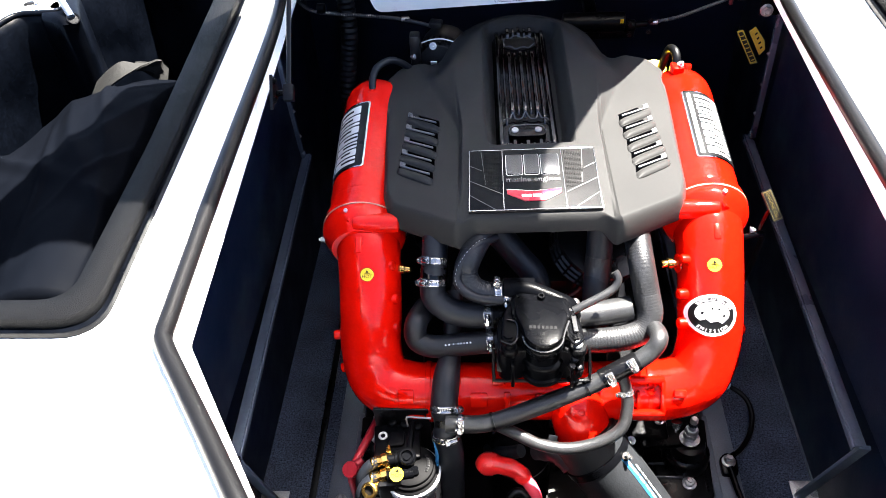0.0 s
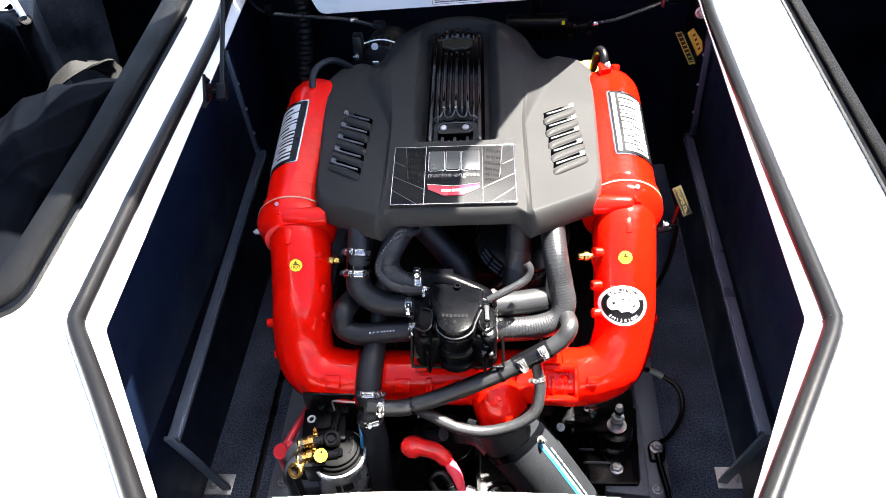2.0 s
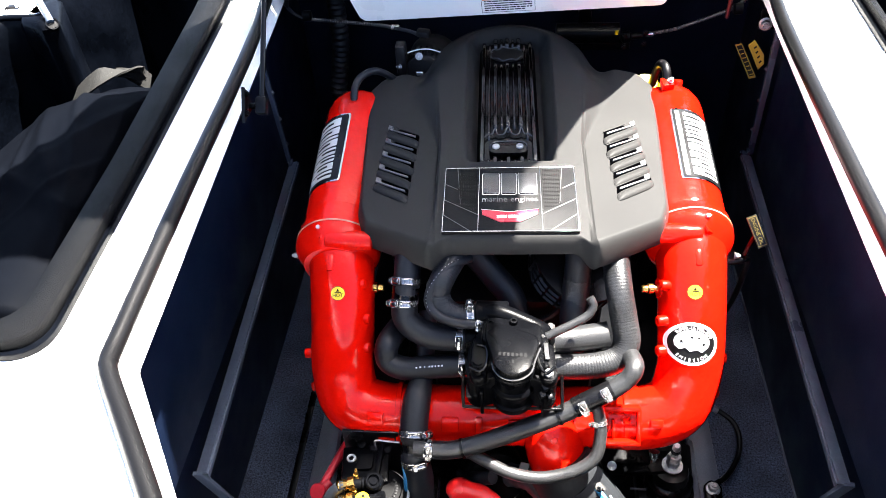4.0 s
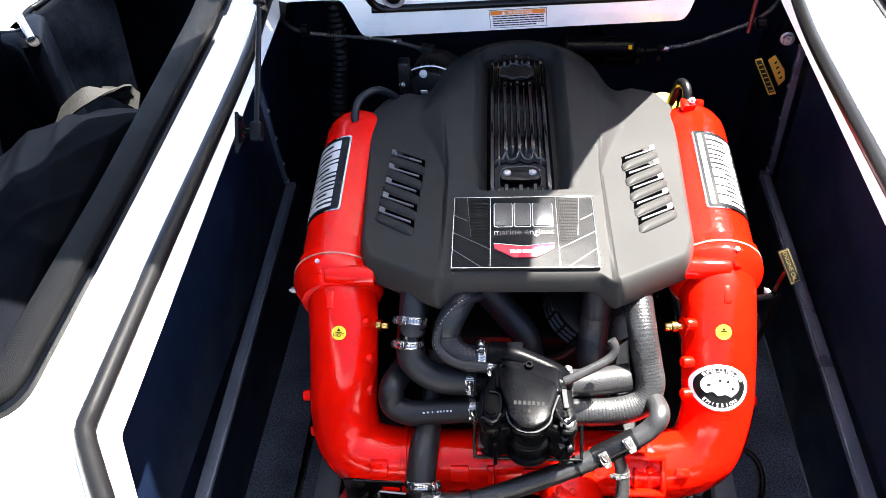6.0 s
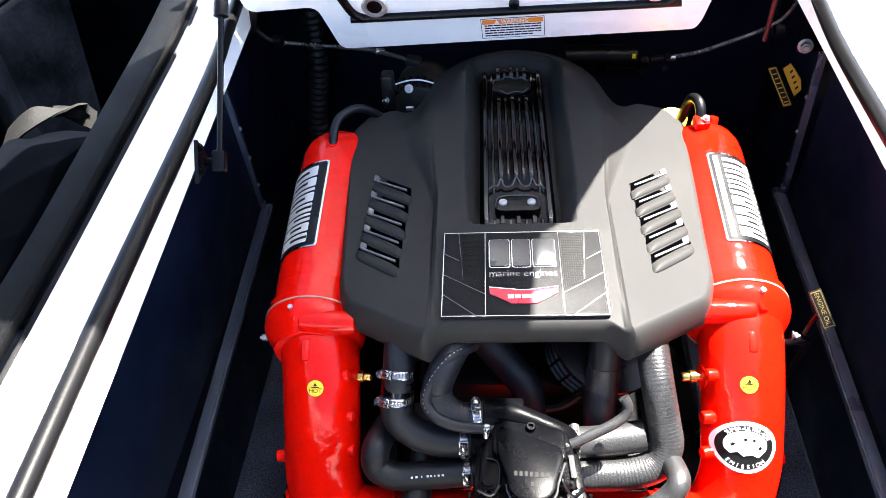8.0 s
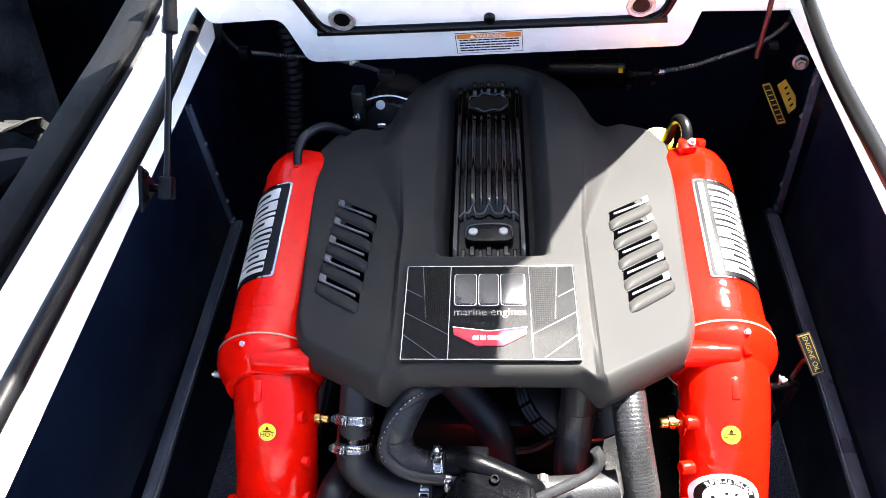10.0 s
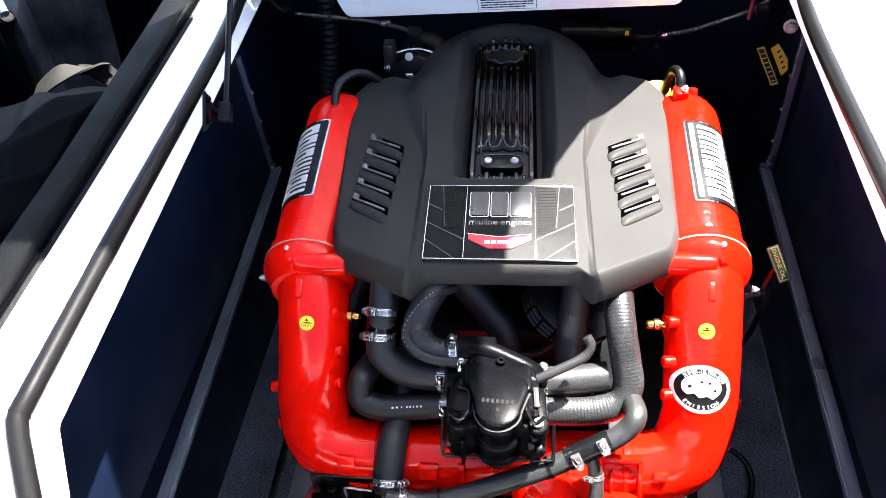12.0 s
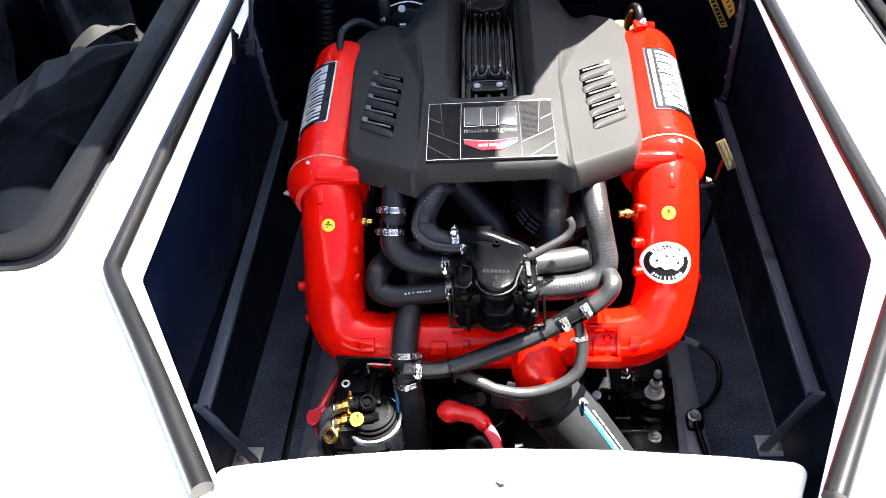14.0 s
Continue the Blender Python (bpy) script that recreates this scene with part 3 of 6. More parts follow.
def cover_shell():
    """Rounded skirt rows round the plan, and a top whose columns follow the creases and the sunk channel."""
    bm = bmesh.new()
    pts = []
    for i in range(len(ring0)):
        p, q = Vector(ring0[i]), Vector(ring0[(i + 1) % len(ring0)])
        n = max(1, int((q - p).length / 0.004))
        pts += [p.lerp(q, k / n) for k in range(n)]
    c = Vector((0.0, 1.30))
    shelf = [(0.985, -0.062), (0.995, -0.060), (0.9985, -0.056)]
    shelf += [(0.951 + 0.049 * math.cos(q * math.pi / 28) ** 0.85, -0.052 + 0.052 * math.sin(q * math.pi / 28)) for q in range(14)] + [(0.951, 0.0)]
    rows = []
    for s, dz in shelf:
        row = []
        for p in pts:
            q = c + (p - c) * s
            e = c + (p - c) * 0.951
            skirt = 0.86 - 0.26 * smooth_step(1.10, 1.05, q.y) * (1 - smooth_step(0.10, 0.13, abs(q.x)))
            row.append(bm.verts.new((q.x, q.y, cover_top(e.x, e.y) + dz * skirt)))
        rows.append(row)
    n = len(pts)
    for a, b in zip(rows, rows[1:]):
        for k in range(n):
            bm.faces.new((a[k], a[(k + 1) % n], b[(k + 1) % n], b[k]))
    edge = [v.co.xy for v in rows[-1]]
    side = spaced([(0.0, 0.008), (0.050, 0.0022), (0.092, 0.006), (0.122, 0.0015), (0.150, 0.003), (0.182, 0.009), (0.30, 0.01)])
    xs = [-x for x in side[:0:-1]] + side
    ys = spaced([(1.02, 0.006), (1.20, 0.002), (1.226, 0.008), (1.43, 0.004), (1.72, 0.004)])
    inner = []
    for y in ys:
        cuts = []
        for i in range(n):
            p, q = edge[i], edge[(i + 1) % n]
            if (p.y > y) != (q.y > y):
                cuts.append(p.x + (q.x - p.x) * (y - p.y) / (q.y - p.y))
        cuts.sort()
        for lo, hi in zip(cuts[::2], cuts[1::2]):
            inner += [Vector((x, y)) for x in xs if lo + 0.002 < x < hi - 0.002]
    got = geometry.delaunay_2d_cdt(edge + inner, [(i, (i + 1) % n) for i in range(n)], [], 1, 1e-6)
    verts = []
    for k, v in enumerate(got[0]):
        src = got[3][k]
        old = next((i for i in src if i < n), None)
        verts.append(rows[-1][old] if old is not None else bm.verts.new((v.x, v.y, cover_top(v.x, v.y))))
    for f in got[2]:
        tri = [verts[i] for i in f]
        if len(set(tri)) == len(tri):
            bm.faces.new(tri)
    bmesh.ops.recalc_face_normals(bm, faces=bm.faces[:])
    return bm


cover = thing("engine_cover", (0, 1.02, 0.62), "charcoal moulded plastic engine cover with louvres and badge plate", "engine cover")
cover.rotation_euler.z = radians(1.6)
part("shell", cover_shell(), COVER, cover, "", 32)

# louvres: hooded blade, black slab for the slot's shade, bright slat in each
def blade():
    bm = bmesh.new()
    rows = []
    for i in range(17):
        t = i / 16 * 2 - 1
        e = max(0.04, 1 - abs(t) ** 7)
        x = 0.045 * t
        row = []
        for k in range(11):
            q = math.pi * k / 10
            row.append(bm.verts.new((x, -0.0085 - 0.0105 * math.cos(q) * (0.55 + 0.45 * e) - 0.002 * math.sin(q), 0.0066 * math.sin(q) ** 1.3 * e - 0.0008)))
        rows.append(row)
    for a, b in zip(rows, rows[1:]):
        for k in range(10):
            bm.faces.new((a[k], a[k + 1], b[k + 1], b[k]))
    bm.faces.new(rows[0][::-1])
    bm.faces.new(rows[-1])
    bmesh.ops.recalc_face_normals(bm, faces=bm.faces[:])
    return bm


for s in (-1, 1):
    for k in range(5):
        cx, cy = 0.213 - 0.002 * k, 1.1685 + 0.0385 * k
        u, v = Vector((s * 0.8, 0.6, -0.124)), Vector((-s * 0.6, 0.8, 0.118))
        m = frame_of((s * cx, cy, cover_top(cx, cy)), u.cross(v) * s, v)
        m = m @ Matrix(((1, s * 0.62, 0, 0), (0, 1, 0, 0), (0, 0, 1, 0), (0, 0, 0, 1)))
        lv = blade()
        lv.transform(m)
        lv = part("louvre", lv, COVER, cover, "", 60)
        part("slot", slab([(-0.042, -0.001), (0.042, -0.001), (0.040, 0.0118), (-0.038, 0.0118)], -0.002, 0.0012, m, 0.0), SHADE_BLACK, lv, "black slab painted as the slot's shade")
        part("slot_edge", block((0.08, 0.0022, 0.003), m @ Matrix.Translation((0, 0.0132, 0.0008)), 0.001), COVER, lv)
        part("slat", block((0.072, 0.0034, 0.0036), m @ Matrix.Translation((0.002 * s, 0.0036, 0.0024)) @ pose(0, 0, 0, 0, 0, -3 * s), 0.0009), SLAT, lv, "satin grey slat")
        part("slat_tab", block((0.013, 0.010, 0.003), m @ Matrix.Translation((0.033 * s, 0.0072, 0.0024)), 0.0009), SLAT, lv)


# gloss black finned insert in the sunken channel
def ridge(x, y0, y1, w, h, lift=0.0, n=14):
    bm = bmesh.new()
    rows = []
    for i in range(n + 1):
        y = y0 + (y1 - y0) * i / n
        e = min(1.0, min(i, n - i) / 1.0 + 0.05)
        z = cover_top(0.0, min(y, 1.64)) + lift + 0.010
        rows.append([bm.verts.new((x + dx, y, z + dz)) for dx, dz in ((-w / 2, -0.006), (-w / 2 * 0.88, h * e - 0.0018), (-w / 2 * 0.78, h * e - 0.0005), (-w / 2 * 0.55, h * e), (w / 2 * 0.55, h * e), (w / 2 * 0.78, h * e - 0.0005), (w / 2 * 0.88, h * e - 0.0018), (w / 2, -0.006))])
    for a, b in zip(rows, rows[1:]):
        for k in range(7):
            bm.faces.new((a[k], a[k + 1], b[k + 1], b[k]))
    bm.faces.new(rows[0][::-1])
    bm.faces.new(rows[-1])
    bmesh.ops.recalc_face_normals(bm, faces=bm.faces[:])
    return bm


IX = -0.004
insert = part("finned_insert", ridge(IX, 1.222, 1.66, 0.118, 0.003), GLOSS_BLACK, cover, "gloss black finned insert", 0)
for k in range(-2, 3):
    x = IX + k * 0.0245
    if abs(k) == 2:
        part("fin", ridge(x, 1.224, 1.655, 0.0085, 0.014, 0.002, 20), FIN_GLOSS, insert, "", 75)
    else:
        part("fin", ridge(x, 1.337, 1.578 - 0.004 * abs(k), 0.0085, 0.014, 0.002), FIN_GLOSS, insert, "", 75)
        part("fin", ridge(x, 1.224, 1.252, 0.0085, 0.013, 0.002, 6), FIN_GLOSS, insert, "", 75)
        part("fin", ridge(x, 1.628 - 0.006 * abs(k), 1.662 - 0.003 * abs(k), 0.0085, 0.013, 0.002, 6), FIN_GLOSS, insert, "", 75)
for k in (-1.5, -0.5, 0.5, 1.5):
    x = IX + k * 0.0245
    part("thin_fin", ridge(x, 1.345 if abs(k) < 1 else 1.31, 1.575 if abs(k) < 1 else 1.655, 0.0055, 0.010, 0.002), FIN_GLOSS, insert, "", 75)
    part("thin_fin", ridge(x, 1.225, 1.25, 0.0055, 0.008, 0.002, 6), FIN_GLOSS, insert, "", 75)
    if abs(k) < 1:
        part("thin_fin", ridge(x, 1.632, 1.66, 0.0055, 0.010, 0.002, 6), FIN_GLOSS, insert, "", 75)
part("far_hollow", slab([(IX + 0.036 * math.cos(q * math.pi / 14), 1.603 + 0.024 * math.sin(q * math.pi / 14)) for q in range(28)], cover_top(0, 1.6) + 0.010, cover_top(0, 1.6) + 0.0165), BLACK_PLASTIC, insert)
part("hollow_rim", tube([(IX + 0.037 * math.cos(q * math.pi / 12), 1.603 + 0.026 * math.sin(q * math.pi / 12), cover_top(0, 1.6) + 0.018 + 0.003 * math.sin(q * 2.1)) for q in range(25)], 0.0015, 8), EDGE_GLINT, insert)
boss_z = cover_top(0.0, 1.274) + 0.015
lug = part("screw_plate", slab(rounded([(IX - 0.036, 1.259), (IX + 0.036, 1.259), (IX + 0.036, 1.296), (IX - 0.036, 1.296)], 0.016), boss_z, boss_z + 0.009, None, 0.002), GLOSS_BLACK, insert)
for x in (IX - 0.023, IX + 0.021):
    bm = turned([(0.0068, 0), (0.0068, 0.0025), (0.0055, 0.004), (0.0, 0.0045)], (x, 1.277, boss_z + 0.009), (0, -0.1, 1), 18)
    block((0.009, 0.0014, 0.001), Matrix.Translation((x, 1.277, boss_z + 0.0136)) @ pose(0, 0, 0, 0, 0, 30), 0, bm)
    part("screw", bm, DARK_STEEL, lug, "dull steel screw")
part("plate_bead", tube([(IX - 0.034, 1.268, boss_z + 0.009), (IX - 0.033, 1.284, boss_z + 0.009), (IX - 0.022, 1.294, boss_z + 0.009), (IX + 0.022, 1.294, boss_z + 0.009), (IX + 0.033, 1.284, boss_z + 0.009), (IX + 0.034, 1.268, boss_z + 0.009)], 0.0014, 8), EDGE_GLINT, insert)
crown = [(-0.045, 1.316), (-0.037, 1.326), (-0.031, 1.324), (-0.0245, 1.336), (-0.02, 1.324), (-0.008, 1.325), (0.0, 1.338), (0.008, 1.325), (0.02, 1.324), (0.0245, 1.336), (0.031, 1.324), (0.037, 1.326), (0.045, 1.316)]
part("cut_edge", tube([(IX + x, y, cover_top(0, y) + 0.0185 + 0.006 * (y > 1.33)) for x, y in crown], 0.0017, 8, 0.004), EDGE_GLINT, insert)

# badge plate
PLQ = Matrix.Translation((-0.003, 1.112, 0.7135)) @ pose(0, 0, 0, 8.3, 0, 0)


def on_plate(outline, w0, w1, bevel=0.0):
    return slab(outline, w0, w1, PLQ, bevel)


def rect(x0, y0, x1, y1):
    return [(x0, y0), (x1, y0), (x1, y1), (x0, y1)]


def strip(x0, y0, x1, y1, w):
    d = Vector((x1 - x0, y1 - y0)).normalized()
    n = Vector((-d.y, d.x)) * w / 2
    a, b = Vector((x0, y0)), Vector((x1, y1))
    return [tuple(a - n), tuple(b - n), tuple(b + n), tuple(a + n)]


BADGE_PRINT = material("dim_silver_relief", (0.16, 0.16, 0.163), 0.25, metal=0.7, stain=0.15)
PLATE_BLACK = material("badge_black", (0.0045, 0.0046, 0.005), 0.55, grain=0.5, grain_scale=700, stain=0.1, bump=0.3, spec=0.1)
plaque = part("badge_plate", on_plate(rounded([(-0.1135, -0.0735), (0.1135, -0.0735), (0.112, 0.074), (-0.112, 0.074)], 0.003, 3), -0.012, 0.003, 0.0006), PLATE_BLACK, cover, "black and chrome badge plate")
for a, b in (((-0.112, -0.072), (0.112, -0.072)), ((0.112, -0.072), (0.1105, 0.072)), ((0.1105, 0.072), (-0.1105, 0.072)), ((-0.1105, 0.072), (-0.112, -0.072))):
    part("chrome_border", on_plate(strip(*a, *b, 0.0013), 0.003, 0.0042, 0.0003), CHROME, plaque)
for s in (-1, 1):
    part("divider", on_plate(strip(s * 0.052, 0.072, s * 0.053, -0.072, 0.001), 0.003, 0.0040, 0.0002), CHROME, plaque)
    part("divider", on_plate(strip(s * 0.090, 0.072, s * 0.083, -0.012, 0.0008), 0.003, 0.0040, 0.0002), SLOT_STEEL, plaque)
    for y0, x1, y1 in ((0.035, 0.089, 0.022), (-0.002, 0.053, -0.036), (-0.036, 0.066, -0.071)):
        part("diagonal", on_plate(strip(s * 0.1105, y0, s * x1, y1, 0.0009), 0.003, 0.0040, 0.0002), SLOT_STEEL, plaque)
    bm = bmesh.new()
    for k in range(11):
        x = 0.0555 + k * 0.003
        slab([(s * x - 0.0005, -0.028 + 0.5 * (x - 0.0555)), (s * x + 0.0005, -0.028 + 0.5 * (x - 0.0555)), (s * x + 0.0005, 0.07), (s * x - 0.0005, 0.07)], 0.003, 0.004, PLQ, 0, bm)
    for k in range(30):
        y = -0.022 + k * 0.0031
        x1 = min(0.0865, 0.0555 + (y + 0.028) * 2)
        slab(rect(min(s * 0.0555, s * x1), y - 0.0005, max(s * 0.0555, s * x1), y + 0.0005), 0.003, 0.004, PLQ, 0, bm)
    part("mesh_panel", bm, CAST_MARK, plaque, "fine bright mesh")
# the maker's mark as plain raised shapes
for x0, x1 in ((-0.046, -0.018), (-0.014, 0.011), (0.015, 0.046)):
    part("mark_edge", on_plate(rounded(rect(x0 - 0.0012, 0.0078, x1 + 0.0012, 0.0592), 0.0045, 3), 0.003, 0.0042, 0.0004), CHROME, plaque)
    part("raised_mark", on_plate(rounded(rect(x0, 0.009, x1, 0.058), 0.004, 3), 0.003, 0.006, 0.0012), SMOKED, plaque, "plain raised smoked-chrome shape")
part("badge_text", letters("marine engines", 0.0165, PLQ @ Matrix.Translation((0, -0.002, 0.0035)) @ Matrix.Diagonal((0.95, 1, 1, 1))), BADGE_PRINT, plaque, "silver lettering", 0)
chev = [(-0.047, -0.026), (0, -0.032), (0.047, -0.026), (0.046, -0.036), (0.017, -0.053), (-0.017, -0.053), (-0.046, -0.036)]
part("chevron", on_plate(chev[::-1], 0.003, 0.0048, 0.0005), BADGE_RED, plaque, "crimson chevron badge")
for a, b in ((-0.022, -0.014), (-0.0125, -0.005), (-0.003, 0.012)):
    part("chevron_mark", on_plate(rect(a, -0.0445, b, -0.0385), 0.0048, 0.0053), SILVER, plaque)
for s in (-1, 1):
    part("chevron_edge", on_plate(strip(s * 0.0475, -0.0252, 0, -0.0312, 0.0014) if s < 0 else strip(0, -0.0312, 0.0475, -0.0252, 0.0014), 0.003, 0.005), CHROME, plaque)


# ---- red exhaust manifold ----
def manifold_path(s):
    k = 0.010 if s < 0 else 0.0
    return [(s * 0.315, 1.20, 0.606, 0.062), (s * (0.313 - k * 0.5), 1.12, 0.602, 0.061), (s * (0.311 - k), 1.06, 0.573, 0.058), (s * (0.31 - k), 1.00, 0.508, 0.057),
            (s * (0.308 - k * 0.6), 0.958, 0.45, 0.056), (s * 0.285, 0.922, 0.404, 0.056), (s * 0.232, 0.908, 0.386, 0.056), (s * 0.15, 0.907, 0.385, 0.054), (0.0, 0.907, 0.385, 0.053)]


exhaust = thing("exhaust_manifold", (0, 0.92, 0.34), "glossy red enamelled marine exhaust manifold", "exhaust manifold")
exhaust.rotation_euler.z = radians(1.0)
left = manifold_path(-1)
pipe = part("crossover_pipe", tube(left + manifold_path(1)[-2::-1], 0.06, 40, 0.006), RED, exhaust)


surface = bmesh.new()
surface.from_mesh(pipe.data)
SURF = BVHTree.FromBMesh(surface)
surface.free()


def pipe_frame(s, k):
    """Axis point and direction of the pipe between rows k and k + 1."""
    P = manifold_path(s)
    a, b = Vector(P[k][:3]), Vector(P[k + 1][:3])
    return a, b, (b - a).normalized()


for s in (-1, 1):
    ax = Vector((s * 0.002, 0.33, 0.043)).normalized()
    near = Vector((s * 0.313, 1.165, 0.606))
    can = part("catalyst_can", turned([(0.05, -0.004), (0.0695, 0.0), (0.0705, 0.004), (0.0705, 0.285), (0.069, 0.302), (0.063, 0.32), (0.05, 0.334), (0.03, 0.342), (0.0, 0.344)], near, ax, 56), RED, exhaust)
    sh = 0.028 if s < 0 else 0.004
    ring_at = near - ax * sh
    band = part("flange", turned([(0.056, -0.070), (0.0605, -0.063), (0.0665, -0.055), (0.0725, -0.046), (0.0762, -0.037), (0.077, -0.031), (0.077, -0.024), (0.0755, -0.020), (0.0755, -0.0035), (0.0706, -0.003), (0.0706, sh), (0.06, sh + 0.002)], ring_at, ax, 56), RED, exhaust)
    part("gasket_line", turned([(0.07, -0.0215), (0.0778, -0.0215), (0.0778, -0.0192), (0.07, -0.0192)], ring_at, ax, 56), material("pale_gasket", (0.45, 0.2, 0.14), 0.5) if s < 0 else bpy.data.materials["pale_gasket"], band, "thin pale gasket")
    # boss lying across the flange, and a cast rib
    part("cross_boss", turned([(0.010, 0), (0.0165, 0.004), (0.018, 0.012), (0.018, 0.075), (0.0165, 0.083), (0.008, 0.086)], (s * 0.325, 1.102 - sh * 0.8, 0.648), (-s, 0, 0.02), 24), RED, band)
    part("cast_rib", block((0.012, 0.03, 0.014), Matrix.Translation((s * 0.312, 1.056 - sh * 0.4, 0.634 - sh * 0.2)) @ pose(0, 0, 0, 28, 0, 0), 0.003), RED, band)
    part("cast_tab", block((0.024, 0.02, 0.006), Matrix.Translation((s * 0.334, 1.104 - sh * 0.6, 0.656)) @ pose(0, 0, 0, 18, s * 40, s * 30), 0.002), RED, band)
    part("flange_bolt", bolt((0.327 if s > 0 else -0.330, 1.120 if s > 0 else 1.098, 0.660 if s > 0 else 0.655), (s * 0.3, -0.35, 0.88), 0.0075, 0.012), ALU, band, "bright steel stud and nut")
    part("side_bolt", bolt((s * 0.385, 1.095, 0.60), (s * 0.95, -0.2, 0.1), 0.005, 0.006), DARK_STEEL, band)
    # cast bosses along the inner and outer edges
    for x, y, z, d in ((0.253, 0.992, 0.545, (-1, -0.25, 0.2)), (0.254, 0.962, 0.503, (-1, -0.25, 0.2)), (0.258, 1.03, 0.592, (-1, -0.2, 0.3)),
                       (0.362, 0.968, 0.478, (1, -0.2, 0.1)), (0.352, 0.935, 0.425, (1, -0.3, 0.0))):
        part("cast_boss", turned([(0.010, -0.014), (0.009, 0.004), (0.008, 0.007), (0.005, 0.008)], (s * x, y, z), (s * d[0], d[1], d[2]), 14), RED, pipe)
    part("plug_boss", turned([(0.021, -0.012), (0.020, 0.0), (0.018, 0.004), (0.010, 0.005)], (s * 0.2565, 1.048, 0.566), (-s, -0.1, 0.05), 24), RED, pipe)
    part("pressure_plug", turned([(0.006, -0.01), (0.006, 0.008), (0.0095, 0.008), (0.0095, 0.016), (0.007, 0.0175), (0.007, 0.026), (0.0055, 0.028)], (s * 0.252, 1.048, 0.566), (-s, -0.1, 0.05), 12), BRASS, pipe, "hexagonal metal plug")
    # moulded lettering panel: silver blocks on black, with a bright rim
    fl = near + ax * 0.125
    tilt = radians(38 if s < 0 else 28)
    nrm = Vector((s * math.sin(tilt), 0, math.cos(tilt)))
    rim = part("nameplate", bend(plate(rounded(rect(-0.046, -0.094, 0.046, 0.094), 0.006, 3), 0.0, 0.0012), fl + ax * 0.02, ax, nrm, 0.0706), CHROME, can, "silver-rimmed black nameplate")
    face = part("nameplate_face", bend(plate(rounded(rect(-0.0425, -0.0905, 0.0425, 0.0905), 0.005, 3), 0.0012, 0.0017), fl + ax * 0.02, ax, nrm, 0.0706), BLACK_INK, can)
    pos = -0.083
    for w in (0.020, 0.019, 0.017, 0.020, 0.021, 0.008, 0.021, 0.024):
        where = (fl + ax * 0.02, ax, nrm, 0.0706)
        part("nameplate_mark", bend(plate(rounded(rect(-0.024, pos, 0.028, pos + w - 0.002), 0.002, 2), 0.0017, 0.0024, 0.006), *where), SILVER, can, "plain silver letter-sized block")
        if w > 0.01:
            lo, hi = ((-0.024, 0.012), (-0.008, 0.016), (-0.004, 0.028))[int(w * 1000) % 3]
            part("nameplate_cut", bend(plate(rect(lo, pos + w * 0.33, hi, pos + w * 0.58), 0.0024, 0.0026, 0.006), *where), BLACK_INK, can)
        pos += w + 0.0025
    part("nameplate_stripe", bend(plate(rect(s * 0.034 - 0.0035 if s < 0 else -0.0375, -0.085, s * 0.034 + 0.0035 if s < 0 else -0.0305, 0.085), 0.0017, 0.0021, 0.003), fl + ax * 0.02, ax, nrm, 0.0706), ALU, can)
    # hot-surface sticker
    a, b, d = pipe_frame(s, 2)
    spot = a.lerp(b, 0.18 if s > 0 else 0.24)
    spot.x = 0.304 if s > 0 else -0.297
    R = 0.0597
    up = (0, -0.73, 0.68)
    part("hot_ring", stuck(plate(ellipse(0.0124, 0.0124, 28), 0.0001, 0.0006, 0.003), SURF, spot, -d, up), BLACK_INK, pipe)
    part("hot_line", stuck(plate(rect(-0.0055, 0.0005, 0.0055, 0.002), 0.001, 0.0013, 0.003), SURF, spot, -d, up), BLACK_INK, pipe)
    part("hot_sticker", stuck(plate(ellipse(0.0115, 0.0115, 28), 0.0002, 0.001, 0.003), SURF, spot, -d, up), YELLOW, pipe, "round yellow hot-surface sticker")
    part("hot_text", stuck(letters("HOT", 0.0085, Matrix.Translation((0, -0.0035, 0.0013)), 0.0002), SURF, spot, -d, up), BLACK_INK, pipe, "", 0)
    part("hot_mark", stuck(plate([(-0.0028, 0.003), (0.0028, 0.003), (0, 0.008)], 0.001, 0.0014, 0.003), SURF, spot, -d, up), BLACK_INK, pipe)
    # raised casting seam round the bend
    seam = [(0.272, 0.985, 0.548), (0.276, 0.95, 0.497), (0.275, 0.92, 0.458), (0.262, 0.905, 0.438), (0.235, 0.8985, 0.438), (0.205, 0.897, 0.436)]
    part("casting_seam", tube([(s * x, y - 0.002, z + 0.001) for x, y, z in seam], 0.0028, 8, 0.008), RED, pipe)
    part("pipe_joint", turned([(0.054, -0.005), (0.0568, -0.004), (0.0568, 0.004), (0.054, 0.005)], (s * 0.196, 0.9075, 0.3855), (1, 0, 0), 40), RED, pipe)

# emission label on the starboard pipe
a, b, d = pipe_frame(1, 3)
lab = a + d * 0.008
lab.x = 0.3
NRM = (0, -0.81, 0.586)


def on_pipe(bm):
    return stuck(bm, SURF, lab, -d, NRM)


sticker = part("emission_label", on_pipe(plate(ellipse(0.0415, 0.0365, 48), 0.0002, 0.001, 0.004)), WHITE_INK, pipe, "oval white label with black ring and stars")
part("label_ring", on_pipe(plate(ellipse(0.0362, 0.0312, 48), 0.001, 0.0014, 0.004)), BLACK_INK, pipe)
hill = [(0.027 * math.cos(q), 0.003 + 0.0205 * math.sin(q)) for q in [math.pi * (-0.12 + 1.24 * k / 24) for k in range(25)]]
hill += [(-0.019, -0.0095), (-0.010, -0.006), (-0.003, -0.012), (0.008, -0.009), (0.016, -0.013)]
